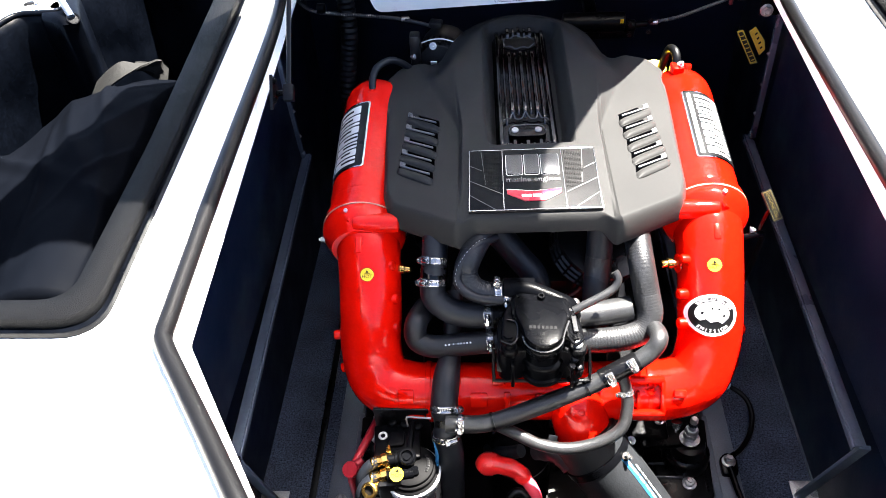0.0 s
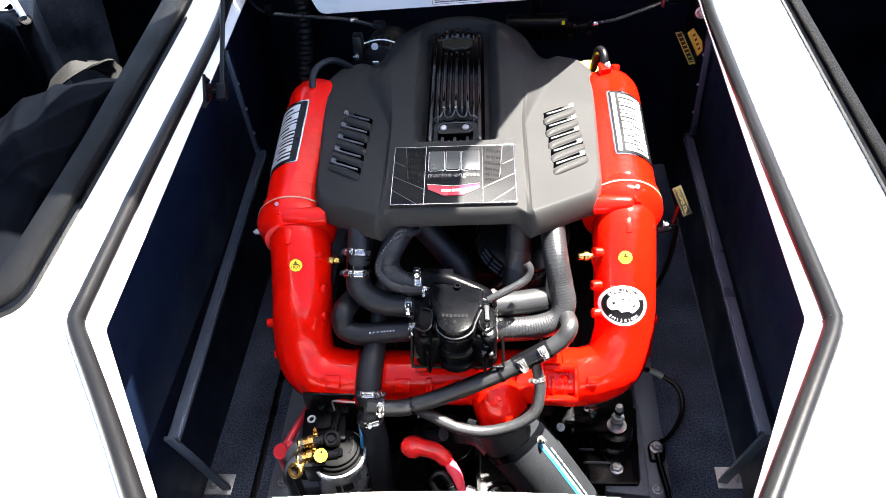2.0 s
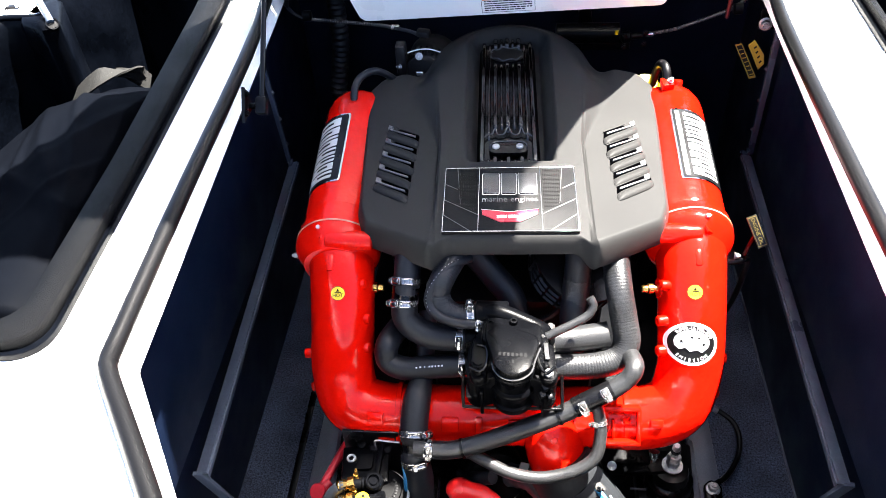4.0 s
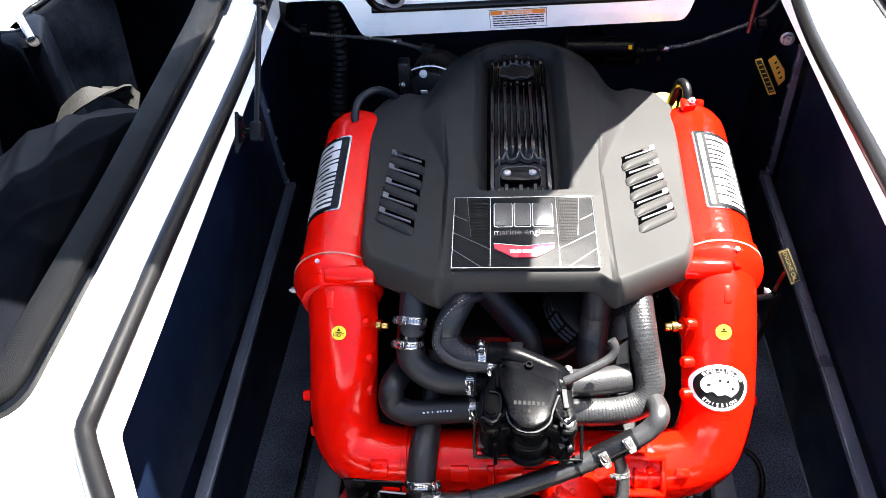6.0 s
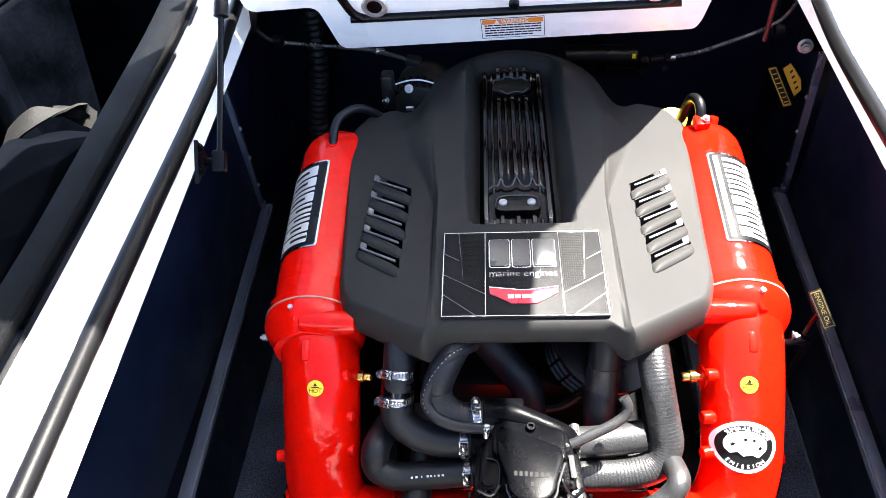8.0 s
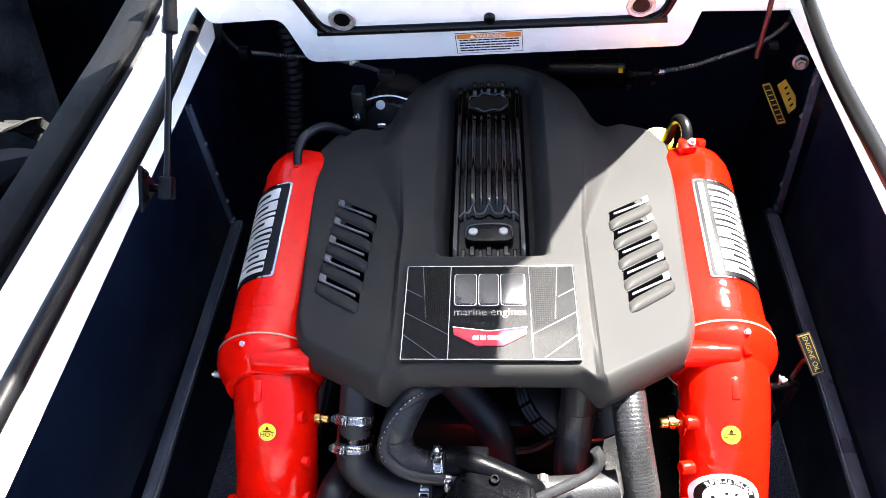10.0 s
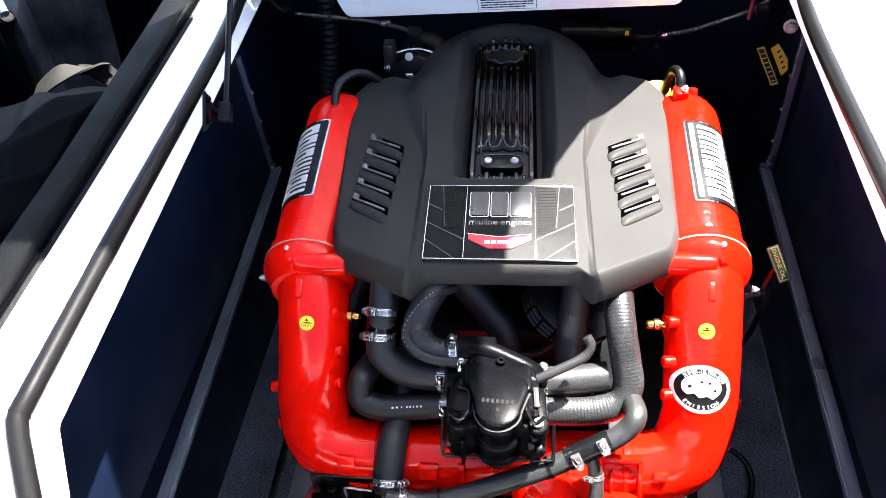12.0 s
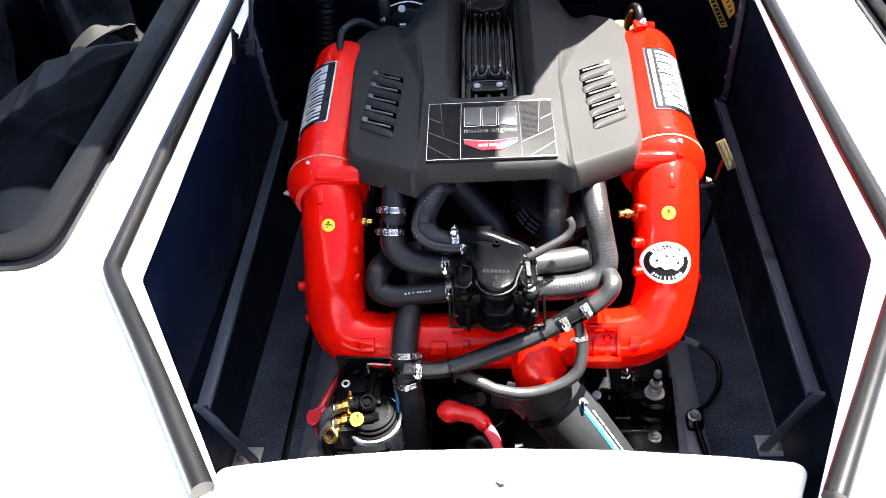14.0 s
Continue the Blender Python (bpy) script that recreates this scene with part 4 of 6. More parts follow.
part("label_field", on_pipe(plate(hill, 0.0014, 0.0018, 0.004)), WHITE_INK, pipe)
part("label_star", on_pipe(joined([plate(star(x, y, r), 0.0018, 0.0021, 0.004) for x, y, r in ((-0.016, 0.004, 0.0040), (-0.001, 0.012, 0.0034), (0.010, 0.011, 0.0036), (0.018, 0.000, 0.0040))])), BLACK_INK, pipe)


def round_text(text, rx, ry, size, a0, a1, flip=1):
    out = []
    for k, ch in enumerate(text):
        q = radians(a0 + (a1 - a0) * k / (len(text) - 1))
        m = Matrix.Translation((rx * math.cos(q), ry * math.sin(q), 0.0016)) @ pose(0, 0, 0, 0, 0, math.degrees(q) - 90 * flip)
        if ch != " ":
            out.append(letters(ch, size, m, 0.0002))
    return joined(out)


part("label_text", on_pipe(round_text("SUPER-ULTRA-LOW", 0.0318, 0.0272, 0.0072, 138, 30)), WHITE_INK, pipe, "white lettering", 0)
part("label_text", on_pipe(round_text("EMISSION", 0.0318, 0.0272, 0.0078, 228, 314, -1)), WHITE_INK, pipe, "white lettering", 0)

part("outlet_elbow", tube([(0.07, 0.90, 0.40, 0.052), (0.072, 0.872, 0.378, 0.052), (0.08, 0.845, 0.35, 0.05), (0.09, 0.83, 0.325, 0.05)], 0.05, 32), RED, exhaust)
part("elbow_lip", turned([(0.048, -0.004), (0.0535, -0.003), (0.0535, 0.004), (0.05, 0.006)], (0.086, 0.836, 0.334), (0.3, -0.45, -0.85), 40), BLACK_PLASTIC, exhaust, "black gasket lip")
part("elbow_plug", bolt((0.073, 0.846, 0.405), (0, -0.7, 0.7), 0.011, 0.008), RED, exhaust)
# pocket frame and small castings on the crossover
pocket = Matrix.Translation((0.186, 0.862, 0.427)) @ pose(0, 0, 0, 56, 0, 0)
for sx, sy, x, y in ((0.062, 0.009, 0, 0.03), (0.062, 0.009, 0, -0.03), (0.008, 0.06, -0.028, 0), (0.008, 0.06, 0.028, 0)):
    part("pocket_wall", block((sx, sy, 0.018), pocket @ Matrix.Translation((x, y, 0)), 0.003), RED, pipe)
part("pocket_plug", bolt(pocket @ Vector((0.008, 0.006, -0.008)), (0, -0.8, 0.6), 0.007, 0.006), RED, pipe)
part("pocket_rib", block((0.005, 0.03, 0.012), pocket @ Matrix.Translation((-0.014, -0.006, -0.002)), 0.0015), RED, pipe)
for x, y, z, w, h in ((-0.105, 0.863, 0.418, 0.03, 0.026), (-0.055, 0.862, 0.418, 0.012, 0.03), (0.02, 0.862, 0.42, 0.05, 0.02), (0.245, 0.868, 0.425, 0.022, 0.014), (-0.235, 0.866, 0.425, 0.028, 0.026), (-0.18, 0.864, 0.42, 0.006, 0.05), (0.108, 0.882, 0.452, 0.02, 0.02), (-0.07, 0.888, 0.437, 0.022, 0.012), (0.045, 0.888, 0.437, 0.022, 0.012)):
    part("cast_pad", block((w, h, 0.012), Matrix.Translation((x, y, z)) @ pose(0, 0, 0, 52, 0, 0), 0.003), RED, pipe)
part("drain_fitting", turned([(0.006, 0), (0.006, 0.02), (0.009, 0.02), (0.009, 0.028), (0.005, 0.03)], (-0.132, 0.84, 0.40), (0.2, -0.8, 0.4), 10), BRASS, pipe)
for x in (-0.08, 0.25):
    part("under_stud", bolt((x, 0.865, 0.345), (0, -0.5, -0.85), 0.007, 0.012), STEEL, pipe)


# ---- engine block, hoses and fittings ----
engine = thing("engine", (0, 1.25, 0.0), "black marine engine block with rubber cooling hoses", "engine")
part("block", block((0.34, 0.5, 0.40), Matrix.Translation((0, 1.36, 0.31)) @ pose(0, 0, 0, 6, 0, 0), 0.03), BLACK_INK, engine)
part("sump", block((0.5, 0.62, 0.13), Matrix.Translation((0, 1.31, 0.065)), 0.02), BLACK_CAST, engine)
for s in (-1, 1):
    head = part("cylinder_head", block((0.12, 0.44, 0.10), Matrix.Translation((s * 0.17, 1.36, 0.54)) @ pose(0, 0, 0, 5, s * 25, 0), 0.02), BLACK_CAST, engine)
    for k in range(4):
        part("head_bolt", bolt((s * 0.19, 1.2 + 0.1 * k, 0.595), (s * 0.4, 0, 0.9), 0.007, 0.008), ALU, head)
PA = Vector((0.22, -0.42, 0.88)).normalized()
PC = Vector((0.112, 1.14, 0.525))
prof = [(0.06, 0.0), (0.086, 0.002), (0.088, 0.006)]
for k in range(3):
    h = 0.006 + k * 0.019
    prof += [(0.088, h + 0.002), (0.084, h + 0.004), (0.084, h + 0.017), (0.088, h + 0.019)]
pulley = part("belt_pulley", turned(prof + [(0.086, 0.066), (0.05, 0.068), (0.0, 0.068)], PC, PA, 48), BLACK_PLASTIC, engine, "black ribbed round cover")
for k in range(20):
    q = k * math.pi / 10
    side = PA.orthogonal().normalized()
    out = side * math.cos(q) + PA.cross(side) * math.sin(q)
    part("pulley_rib", block((0.0045, 0.058, 0.006), frame_of(PC + PA * 0.034 + out * 0.085, out, PA), 0.001), BLACK_PLASTIC, pulley)
part("drive_belt", tube([(0.115, 1.09, 0.58), (0.10, 1.085, 0.50), (0.06, 1.08, 0.45), (0.0, 1.08, 0.44)], 0.007, 8), RUBBER, engine)

A = [(-0.177, 1.06, 0.655), (-0.179, 1.011, 0.615), (-0.182, 0.99, 0.587), (-0.18, 0.973, 0.564), (-0.155, 0.96, 0.546), (-0.119, 0.954, 0.539), (-0.05, 0.954, 0.539)]
B = [(-0.201, 1.0, 0.51), (-0.214, 0.952, 0.52), (-0.213, 0.935, 0.496), (-0.184, 0.927, 0.486), (-0.138, 0.929, 0.489), (-0.05, 0.934, 0.496)]
C = [(-0.150, 1.03, 0.520, 0.016), (-0.153, 0.965, 0.474, 0.017), (-0.156, 0.918, 0.464, 0.020), (-0.160, 0.882, 0.458, 0.0235), (-0.163, 0.852, 0.440, 0.0240), (-0.164, 0.832, 0.421, 0.0240), (-0.1638, 0.825, 0.413, 0.0190), (-0.163, 0.818, 0.404, 0.0185), (-0.162, 0.813, 0.397, 0.0235), (-0.159, 0.805, 0.378, 0.0240), (-0.155, 0.796, 0.348, 0.0240), (-0.156, 0.788, 0.29, 0.0235), (-0.158, 0.782, 0.2, 0.0235), (-0.158, 0.778, 0.03, 0.0235)]
D = [(-0.085, 1.07, 0.65), (-0.115, 1.001, 0.635), (-0.123, 0.984, 0.612), (-0.111, 0.969, 0.592), (-0.081, 0.962, 0.583), (-0.035, 0.966, 0.588)]
E = [(-0.072, 1.045, 0.64), (-0.105, 1.01, 0.652), (-0.130, 0.982, 0.635), (-0.137, 0.966, 0.613), (-0.122, 0.951, 0.598), (-0.094, 0.943, 0.591), (-0.045, 0.941, 0.588)]
F = [(0.172, 1.07, 0.64), (0.178, 1.005, 0.607), (0.187, 0.975, 0.567), (0.192, 0.954, 0.539), (0.18, 0.938, 0.517), (0.15, 0.93, 0.507), (0.106, 0.927, 0.503), (0.045, 0.926, 0.502)]
G = [(0.115, 1.085, 0.64), (0.111, 1.051, 0.568), (0.106, 1.02, 0.527), (0.109, 0.99, 0.45)]
H = [(0.045, 0.959, 0.529), (0.107, 0.962, 0.533), (0.163, 0.968, 0.54)]
I = [(0.125, 0.963, 0.634), (0.131, 0.956, 0.625), (0.126, 0.948, 0.613), (0.110, 0.940, 0.604), (0.08, 0.93, 0.592), (0.052, 0.922, 0.580), (0.03, 0.921, 0.575)]
J = [(-0.050, 0.962, 0.594), (-0.020, 0.958, 0.598), (0.012, 0.950, 0.590), (0.049, 0.940, 0.576), (0.058, 0.942, 0.55)]
K = [(-0.16, 0.806, 0.425), (-0.099, 0.806, 0.425), (-0.049, 0.814, 0.436), (0.02, 0.83, 0.457), (0.079, 0.845, 0.477), (0.117, 0.857, 0.493), (0.155, 0.869, 0.508), (0.186, 0.882, 0.526), (0.199, 0.895, 0.543), (0.197, 0.933, 0.528), (0.19, 0.98, 0.49)]
T = [(0.138, 0.858, 0.497), (0.146, 0.84, 0.469), (0.147, 0.822, 0.445), (0.137, 0.802, 0.42), (0.102, 0.788, 0.401), (0.049, 0.781, 0.391), (0.0, 0.785, 0.397), (-0.039, 0.796, 0.411), (-0.079, 0.825, 0.40), (-0.10, 0.86, 0.36)]
X = [(0.082, 0.842, 0.345), (0.105, 0.82, 0.315), (0.153, 0.79, 0.255), (0.212, 0.756, 0.17), (0.25, 0.73, 0.1), (0.28, 0.70, 0.02)]
N = [(-0.083, 1.104, 0.62), (-0.031, 1.081, 0.559), (0.001, 1.056, 0.524), (0.011, 1.03, 0.45)]
HOSES = [("curved_hose", A, 0.0228, RUBBER, [(A[1], (-0.5, -0.6, 0.5)), (A[2], (-0.5, -0.6, 0.5)), ((-0.086, 0.954, 0.539), (0, -0.8, 0.6))]),
         ("looped_hose", B, 0.0205, RUBBER, [((-0.083, 0.932, 0.494), (0, -0.8, 0.6))]),
         ("raw_water_hose", C, 0.0245, RUBBER, [((-0.164, 0.838, 0.427), (0.9, -0.3, 0.4)), ((-0.161, 0.809, 0.389), (0.35, -0.7, 0.5))]),
         ("bypass_hose", D, 0.0205, RUBBER, [((-0.066, 0.963, 0.584), (0, 0.2, 1.0))]),
         ("heater_hose", E, 0.0082, RUBBER, [((-0.056, 0.941, 0.588), (0, -0.8, 0.6))]),
         ("ribbed_hose", F, 0.0225, GREY_RUBBER, [((0.066, 0.926, 0.502), (0, -0.85, 0.5))]),
         ("rear_hose", G, 0.0235, RUBBER, []),
         ("short_hose", H, 0.0222, GREY_RUBBER, [((0.068, 0.96, 0.53), (0, 0.1, 1.0))]),
         ("vent_hose", I, 0.007, GREY_RUBBER, [((0.052, 0.923, 0.58), (0, -0.8, 0.6))]),
         ("coolant_pipe", J, 0.0155, BLACK_CAST, []),
         ("long_hose", K, 0.0153, GREY_RUBBER, [((-0.135, 0.806, 0.425), (0, -0.7, 0.7)), (K[5], (0, -0.8, 0.6)), (K[6], (0, -0.6, 0.8))]),
         ("drain_hose", T, 0.0105, GREY_RUBBER, [(T[1], (-0.6, -0.6, 0.2))]),
         ("exhaust_hose", X, 0.061, EXHAUST_RUBBER, []),
         ("crossover_hose", N, 0.024, RUBBER, [])]
made = {}
for name, pts, r, mat, clamps in HOSES:
    h = part(name, tube(pts, r, 24 if r > 0.01 else 14, {"ribbed_hose": 0.0017, "bypass_hose": 0.0016}.get(name, 0.0045), {"ribbed_hose": 0.0004, "bypass_hose": 0.0005}.get(name, 0.0), 3), mat, engine, {"ribbed_hose": "grey ribbed rubber hose", "exhaust_hose": "thick dusty grey exhaust hose"}.get(name, ""))
    made[name] = h
    for at, way in clamps:
        clamp(pts, at, r, way, h, 0.0115 if r > 0.012 else 0.0075)
# printed line of text on the hoses, as plain bars
for name, pts, r, lift, mat, span in (("heater_hose", E, 0.0082, (-0.4, -0.6, 0.6), DARK_STEEL, (0.15, 0.6)), ("looped_hose", B, 0.0205, (0, -0.6, 0.8), ALU, (0.55, 0.75))):
    path = spline(pts, 0.003)
    bm = bmesh.new()
    for i in range(int(len(path) * span[0]), int(len(path) * span[1]), 2):
        d = Vector(path[i + 1][:3] - path[i - 1][:3]).normalized()
        n = Vector(lift)
        n = (n - d * n.dot(d)).normalized()
        block((r * 0.13, 0.003 if i % 3 else 0.0016, 0.0003), frame_of(Vector(path[i][:3]) + n * (r + 0.0001), n, d), 0, bm)
    part("print", bm, mat, made[name], "worn pale printing")
path = spline(X, 0.004)
for off, w, mat, a, b, nm in ((0.66, 0.011, BLUE_INK, 0.13, 0.75, "blue_stripe"), (0.70, 0.004, PALE_PRINT, 0.13, 0.75, "print"), (0.86, 0.003, PALE_PRINT, 0.2, 0.75, "print")):
    bm = bmesh.new()
    for i in range(int(len(path) * a), int(len(path) * b)):
        d = Vector(path[i + 1][:3] - path[i - 1][:3]).normalized()
        n0 = Vector((0, -0.75, 0.66))
        n0 = (n0 - d * n0.dot(d)).normalized()
        n = n0 * math.cos(off) - d.cross(n0) * math.sin(off) * -1
        if n.x < 0:
            n = n0 * math.cos(off) - d.cross(n0) * math.sin(off)
        if nm == "blue_stripe" or i % 4:
            block((w, 0.0046, 0.0005), frame_of(Vector(path[i][:3]) + n * (0.0612 + (0.0004 if nm == "print" else 0)), n, d), 0, bm)
    part(nm, bm, mat, made["exhaust_hose"])
part("sleeve", tube([(0.112, 1.058, 0.582), (0.1105, 1.048, 0.563), (0.108, 1.032, 0.543)], 0.0241, 24, 0.005), GREY_RUBBER, made["rear_hose"])
part("joint_sleeve", tube([(-0.1795, 1.006, 0.609), (-0.1807, 1.0, 0.601), (-0.1817, 0.993, 0.592)], 0.0232, 24, 0.003), GLOSS_BLACK, made["curved_hose"], "gloss black joint between two clamps")
collar = part("collar", turned([(0.0612, -0.008), (0.0632, -0.007), (0.0632, 0.007), (0.0612, 0.008)], (0.105, 0.82, 0.315), (0.6, -0.38, -0.75), 44), BLACK_CAST, made["exhaust_hose"], "black painted band clamp")
part("collar_screw", bolt((0.150, 0.792, 0.352), (0.5, -0.6, 0.6), 0.006, 0.01), STEEL, collar)
tee = part("tee_connector", tube([C[5][:3], C[6][:3], C[7][:3], C[8][:3]], 0.0192, 18), BLACK_PLASTIC, engine)
part("branch", tube([C[7][:3], (-0.14, 0.806, 0.42), (-0.115, 0.806, 0.424)], 0.011, 14), BLACK_PLASTIC, tee)
part("small_tee", tube([(0.105, 0.853, 0.488), (0.138, 0.864, 0.502), (0.165, 0.873, 0.513)], 0.0172, 16), BLACK_PLASTIC, engine)
for at in (K[4], (-0.08, 0.809, 0.429)):
    path = spline(K, 0.003)
    i = min(range(1, len(path) - 1), key=lambda k: (Vector(path[k][:3]) - Vector(at)).length)
    d = Vector(path[i + 1][:3] - path[i - 1][:3])
    part("cable_tie", turned([(0.0153, -0.0022), (0.017, -0.0022), (0.017, 0.0022), (0.0153, 0.0022)], path[i][:3], d, 22), BLACK_PLASTIC, made["long_hose"])

# thermostat housing: a square casting with a tongue-shaped cap that runs down into a ringed barrel
TX, TY = 0.004, 0.853
body = [(-0.070, 0.846), (-0.050, 0.836), (-0.030, 0.846), (0.036, 0.846), (0.056, 0.836), (0.074, 0.850), (0.070, 0.905), (0.056, 0.958), (-0.050, 0.958), (-0.070, 0.905)]
house = part("thermostat_housing", slab(rounded(body, 0.012, 4), 0.50, 0.572, None, 0.004), BLACK_CAST, engine, "gloss black painted thermostat casting")
shoulder = [(-0.064, 0.852), (-0.048, 0.846), (-0.034, 0.858), (0.042, 0.858), (0.060, 0.850), (0.062, 0.900), (0.050, 0.948), (-0.046, 0.948), (-0.062, 0.905)]
part("shoulder", slab(rounded(shoulder, 0.014, 4), 0.565, 0.592, None, 0.006), BLACK_CAST, house)
barrel = [(0.026, 0.0), (0.034, 0.002), (0.0355, 0.006), (0.0345, 0.012), (0.0305, 0.014), (0.0300, 0.032), (0.0340, 0.035), (0.0350, 0.040), (0.0335, 0.045), (0.0300, 0.048), (0.0300, 0.070), (0.0335, 0.073), (0.0345, 0.078), (0.0335, 0.083), (0.0305, 0.086), (0.0300, 0.098), (0.0270, 0.101)]
part("barrel", turned(barrel, (TX, TY + 0.002, 0.505), (0, 0.02, 1), 44), BLACK_CAST, house)
tongue = [(TX + 0.0315 * math.cos(q), TY + 0.0315 * math.sin(q)) for q in [math.pi * (1 + k / 16) for k in range(17)]] + [(0.045, 0.884), (0.042, 0.902), (0.014, 0.913), (-0.026, 0.930), (-0.042, 0.926), (-0.040, 0.892)]
part("cap", slab(tongue, 0.590, 0.612, None, 0.005), BLACK_CAST, house)
part("cap_back", slab(rounded([(-0.046, 0.892), (0.050, 0.886), (0.048, 0.934), (-0.030, 0.948), (-0.048, 0.938)], 0.01, 3), 0.586, 0.603, None, 0.004), BLACK_CAST, house)
for pts in ([(-0.064, 0.848), (-0.048, 0.842), (-0.038, 0.852), (-0.036, 0.872), (-0.040, 0.888), (-0.054, 0.892)], [(0.068, 0.852), (0.056, 0.842), (0.046, 0.852), (0.042, 0.872), (0.046, 0.890), (0.054, 0.905)]):
    part("cast_bead", tube([(x, y, 0.594 - 0.25 * max(0.0, 0.855 - y)) for x, y in pts], 0.0026, 8, 0.005), GLOSS_BLACK, house)
part("cap_rim", tube([(TX + 0.0322 * math.cos(q), TY + 0.0322 * math.sin(q), 0.598) for q in [math.pi * (1 + k / 14) for k in range(15)]] + [(0.0465, 0.884, 0.6)], 0.0016, 8, 0.005), EDGE_GLINT, house)
bm = bmesh.new()
for k in range(7):
    block((0.0040, 0.0068, 0.0006), Matrix.Translation((TX - 0.0205 + k * 0.0066, 0.8605 - 0.0003 * k, 0.6122)), 0, bm)
block((0.0036, 0.0062, 0.0006), Matrix.Translation((TX, 0.846, 0.6122)), 0, bm)
part("cast_marks", bm, CAST_MARK, house, "worn cast number as plain bars")
for x, y, mat in ((-0.050, 0.847, BLACK_CAST), (0.060, 0.848, DARK_STEEL)):
    part("ear", turned([(0.013, 0), (0.014, 0.003), (0.014, 0.014), (0.012, 0.017)], (x, y, 0.565), (0, -0.1, 1), 20), BLACK_CAST, house)
    part("ear_bolt", turned([(0.0072, 0), (0.0072, 0.005), (0.006, 0.007), (0.0038, 0.007), (0.0038, 0.003), (0.0, 0.003)], (x, y - 0.001, 0.582), (0, -0.1, 1), 16), mat, house)
for x, y in ((-0.034, 0.928), (0.004, 0.934)):
    part("cap_screw", turned([(0.0066, 0), (0.0066, 0.005), (0.0056, 0.007), (0.0035, 0.007), (0.0035, 0.003), (0.0, 0.003)], (x, y, 0.602), (0, -0.1, 1), 16), BLACK_CAST, house)
for x, y, z in ((0.054, 0.838, 0.558), (0.062, 0.834, 0.541), (0.050, 0.832, 0.548)):
    part("sensor_plug", block((0.010, 0.010, 0.014), Matrix.Translation((x, y, z)) @ pose(0, 0, 0, 20, 0, 25), 0.002), BLACK_PLASTIC, house)
part("sensor_rib", block((0.008, 0.034, 0.006), Matrix.Translation((0.056, 0.882, 0.594)) @ pose(0, 0, 0, 0, 0, 4), 0.002), EDGE_GLINT, house)
for x in (-0.045, 0.052):
    part("web", block((0.006, 0.02, 0.055), Matrix.Translation((x, 0.838, 0.525)), 0.002), BLACK_CAST, house)
for y, z, x0, x1, r in ((0.954, 0.539, -0.078, -0.02, 0.0255), (0.934, 0.496, -0.07, -0.02, 0.0235), (0.926, 0.502, 0.02, 0.06, 0.0255), (0.959, 0.529, 0.02, 0.06, 0.0255), (0.964, 0.587, -0.06, -0.005, 0.0235)):
    part("hose_port", turned([(r * 0.8, 0), (r, 0.002), (r, abs(x1 - x0) - 0.002), (r * 0.9, abs(x1 - x0))], (x0, y, z), (1, 0, 0), 28), BLACK_CAST, house)
# bracket frame with clips
bm = tube([(-0.076, 0.872, 0.545), (-0.077, 0.856, 0.52), (-0.076, 0.844, 0.502), (-0.07, 0.842, 0.498), (0.0, 0.842, 0.498), (0.077, 0.842, 0.499), (0.083, 0.844, 0.503), (0.083, 0.856, 0.52), (0.082, 0.872, 0.545)], 0.0028, 8, 0.01)
part("bracket_frame", bm, BLACK_PLASTIC, engine)
for x in (-0.063, 0.064):
    clip = part("clip", block((0.017, 0.022, 0.012), frame_of((x, 0.853, 0.527), (0, -0.8, 0.6), (0, 0.6, 0.8)), 0.002), BLACK_PLASTIC, engine)
    part("clip_window", block((0.009, 0.009, 0.003), frame_of((x, 0.850, 0.536), (0, -0.8, 0.6), (0, 0.6, 0.8)), 0.001), BLACK_CAST, clip)
part("banjo_block", block((0.016, 0.02, 0.016), frame_of((0.036, 0.921, 0.578), (0, -0.8, 0.6), (0.5, 0.4, 0.7)), 0.003), BLACK_PLASTIC, engine)
part("bleed_pipe", tube([(0.0, 0.915, 0.595), (0.02, 0.92, 0.592), (0.035, 0.921, 0.583)], 0.003, 8), DARK_STEEL, engine)
part("black_fitting", tube([(-0.035, 0.925, 0.60), (-0.042, 0.93, 0.592), (-0.038, 0.925, 0.575)], 0.008, 10), BLACK_PLASTIC, engine)

# alternator ahead of the cover
alt = part("alternator", turned([(0.02, 0), (0.05, 0.002), (0.058, 0.012), (0.058, 0.035), (0.054, 0.04), (0.054, 0.075), (0.058, 0.08), (0.058, 0.11), (0.045, 0.118), (0.0, 0.12)], (-0.20, 1.60, 0.658), (0.1, 0.97, -0.1), 36), DARK_ALLOY, engine)
for k in range(12):
    q = math.pi * (0.1 + k * 0.075)
    part("cooling_slot", block((0.006, 0.03, 0.006), Matrix.Translation(Vector((-0.20, 1.62, 0.658)) + Vector((math.cos(q) * 0.058, 0, math.sin(q) * 0.058))), 0.001), BLACK_PLASTIC, alt)
part("alternator_bolt", bolt((-0.209, 1.592, 0.716), (0, -0.8, 0.6), 0.006, 0.004), DARK_STEEL, alt)
part("alternator_bracket", block((0.022, 0.03, 0.07), Matrix.Translation((-0.25, 1.61, 0.703)), 0.004), DARK_ALLOY, alt)
part("terminal", bolt((-0.253, 1.592, 0.69), (-0.5, -0.6, 0.5), 0.005, 0.006), STEEL, alt)
part("top_strap", tube([(-0.236, 1.61, 0.715), (-0.213, 1.61, 0.722), (-0.187, 1.61, 0.723), (-0.16, 1.61, 0.714)], 0.0016, 8), ALU, alt)
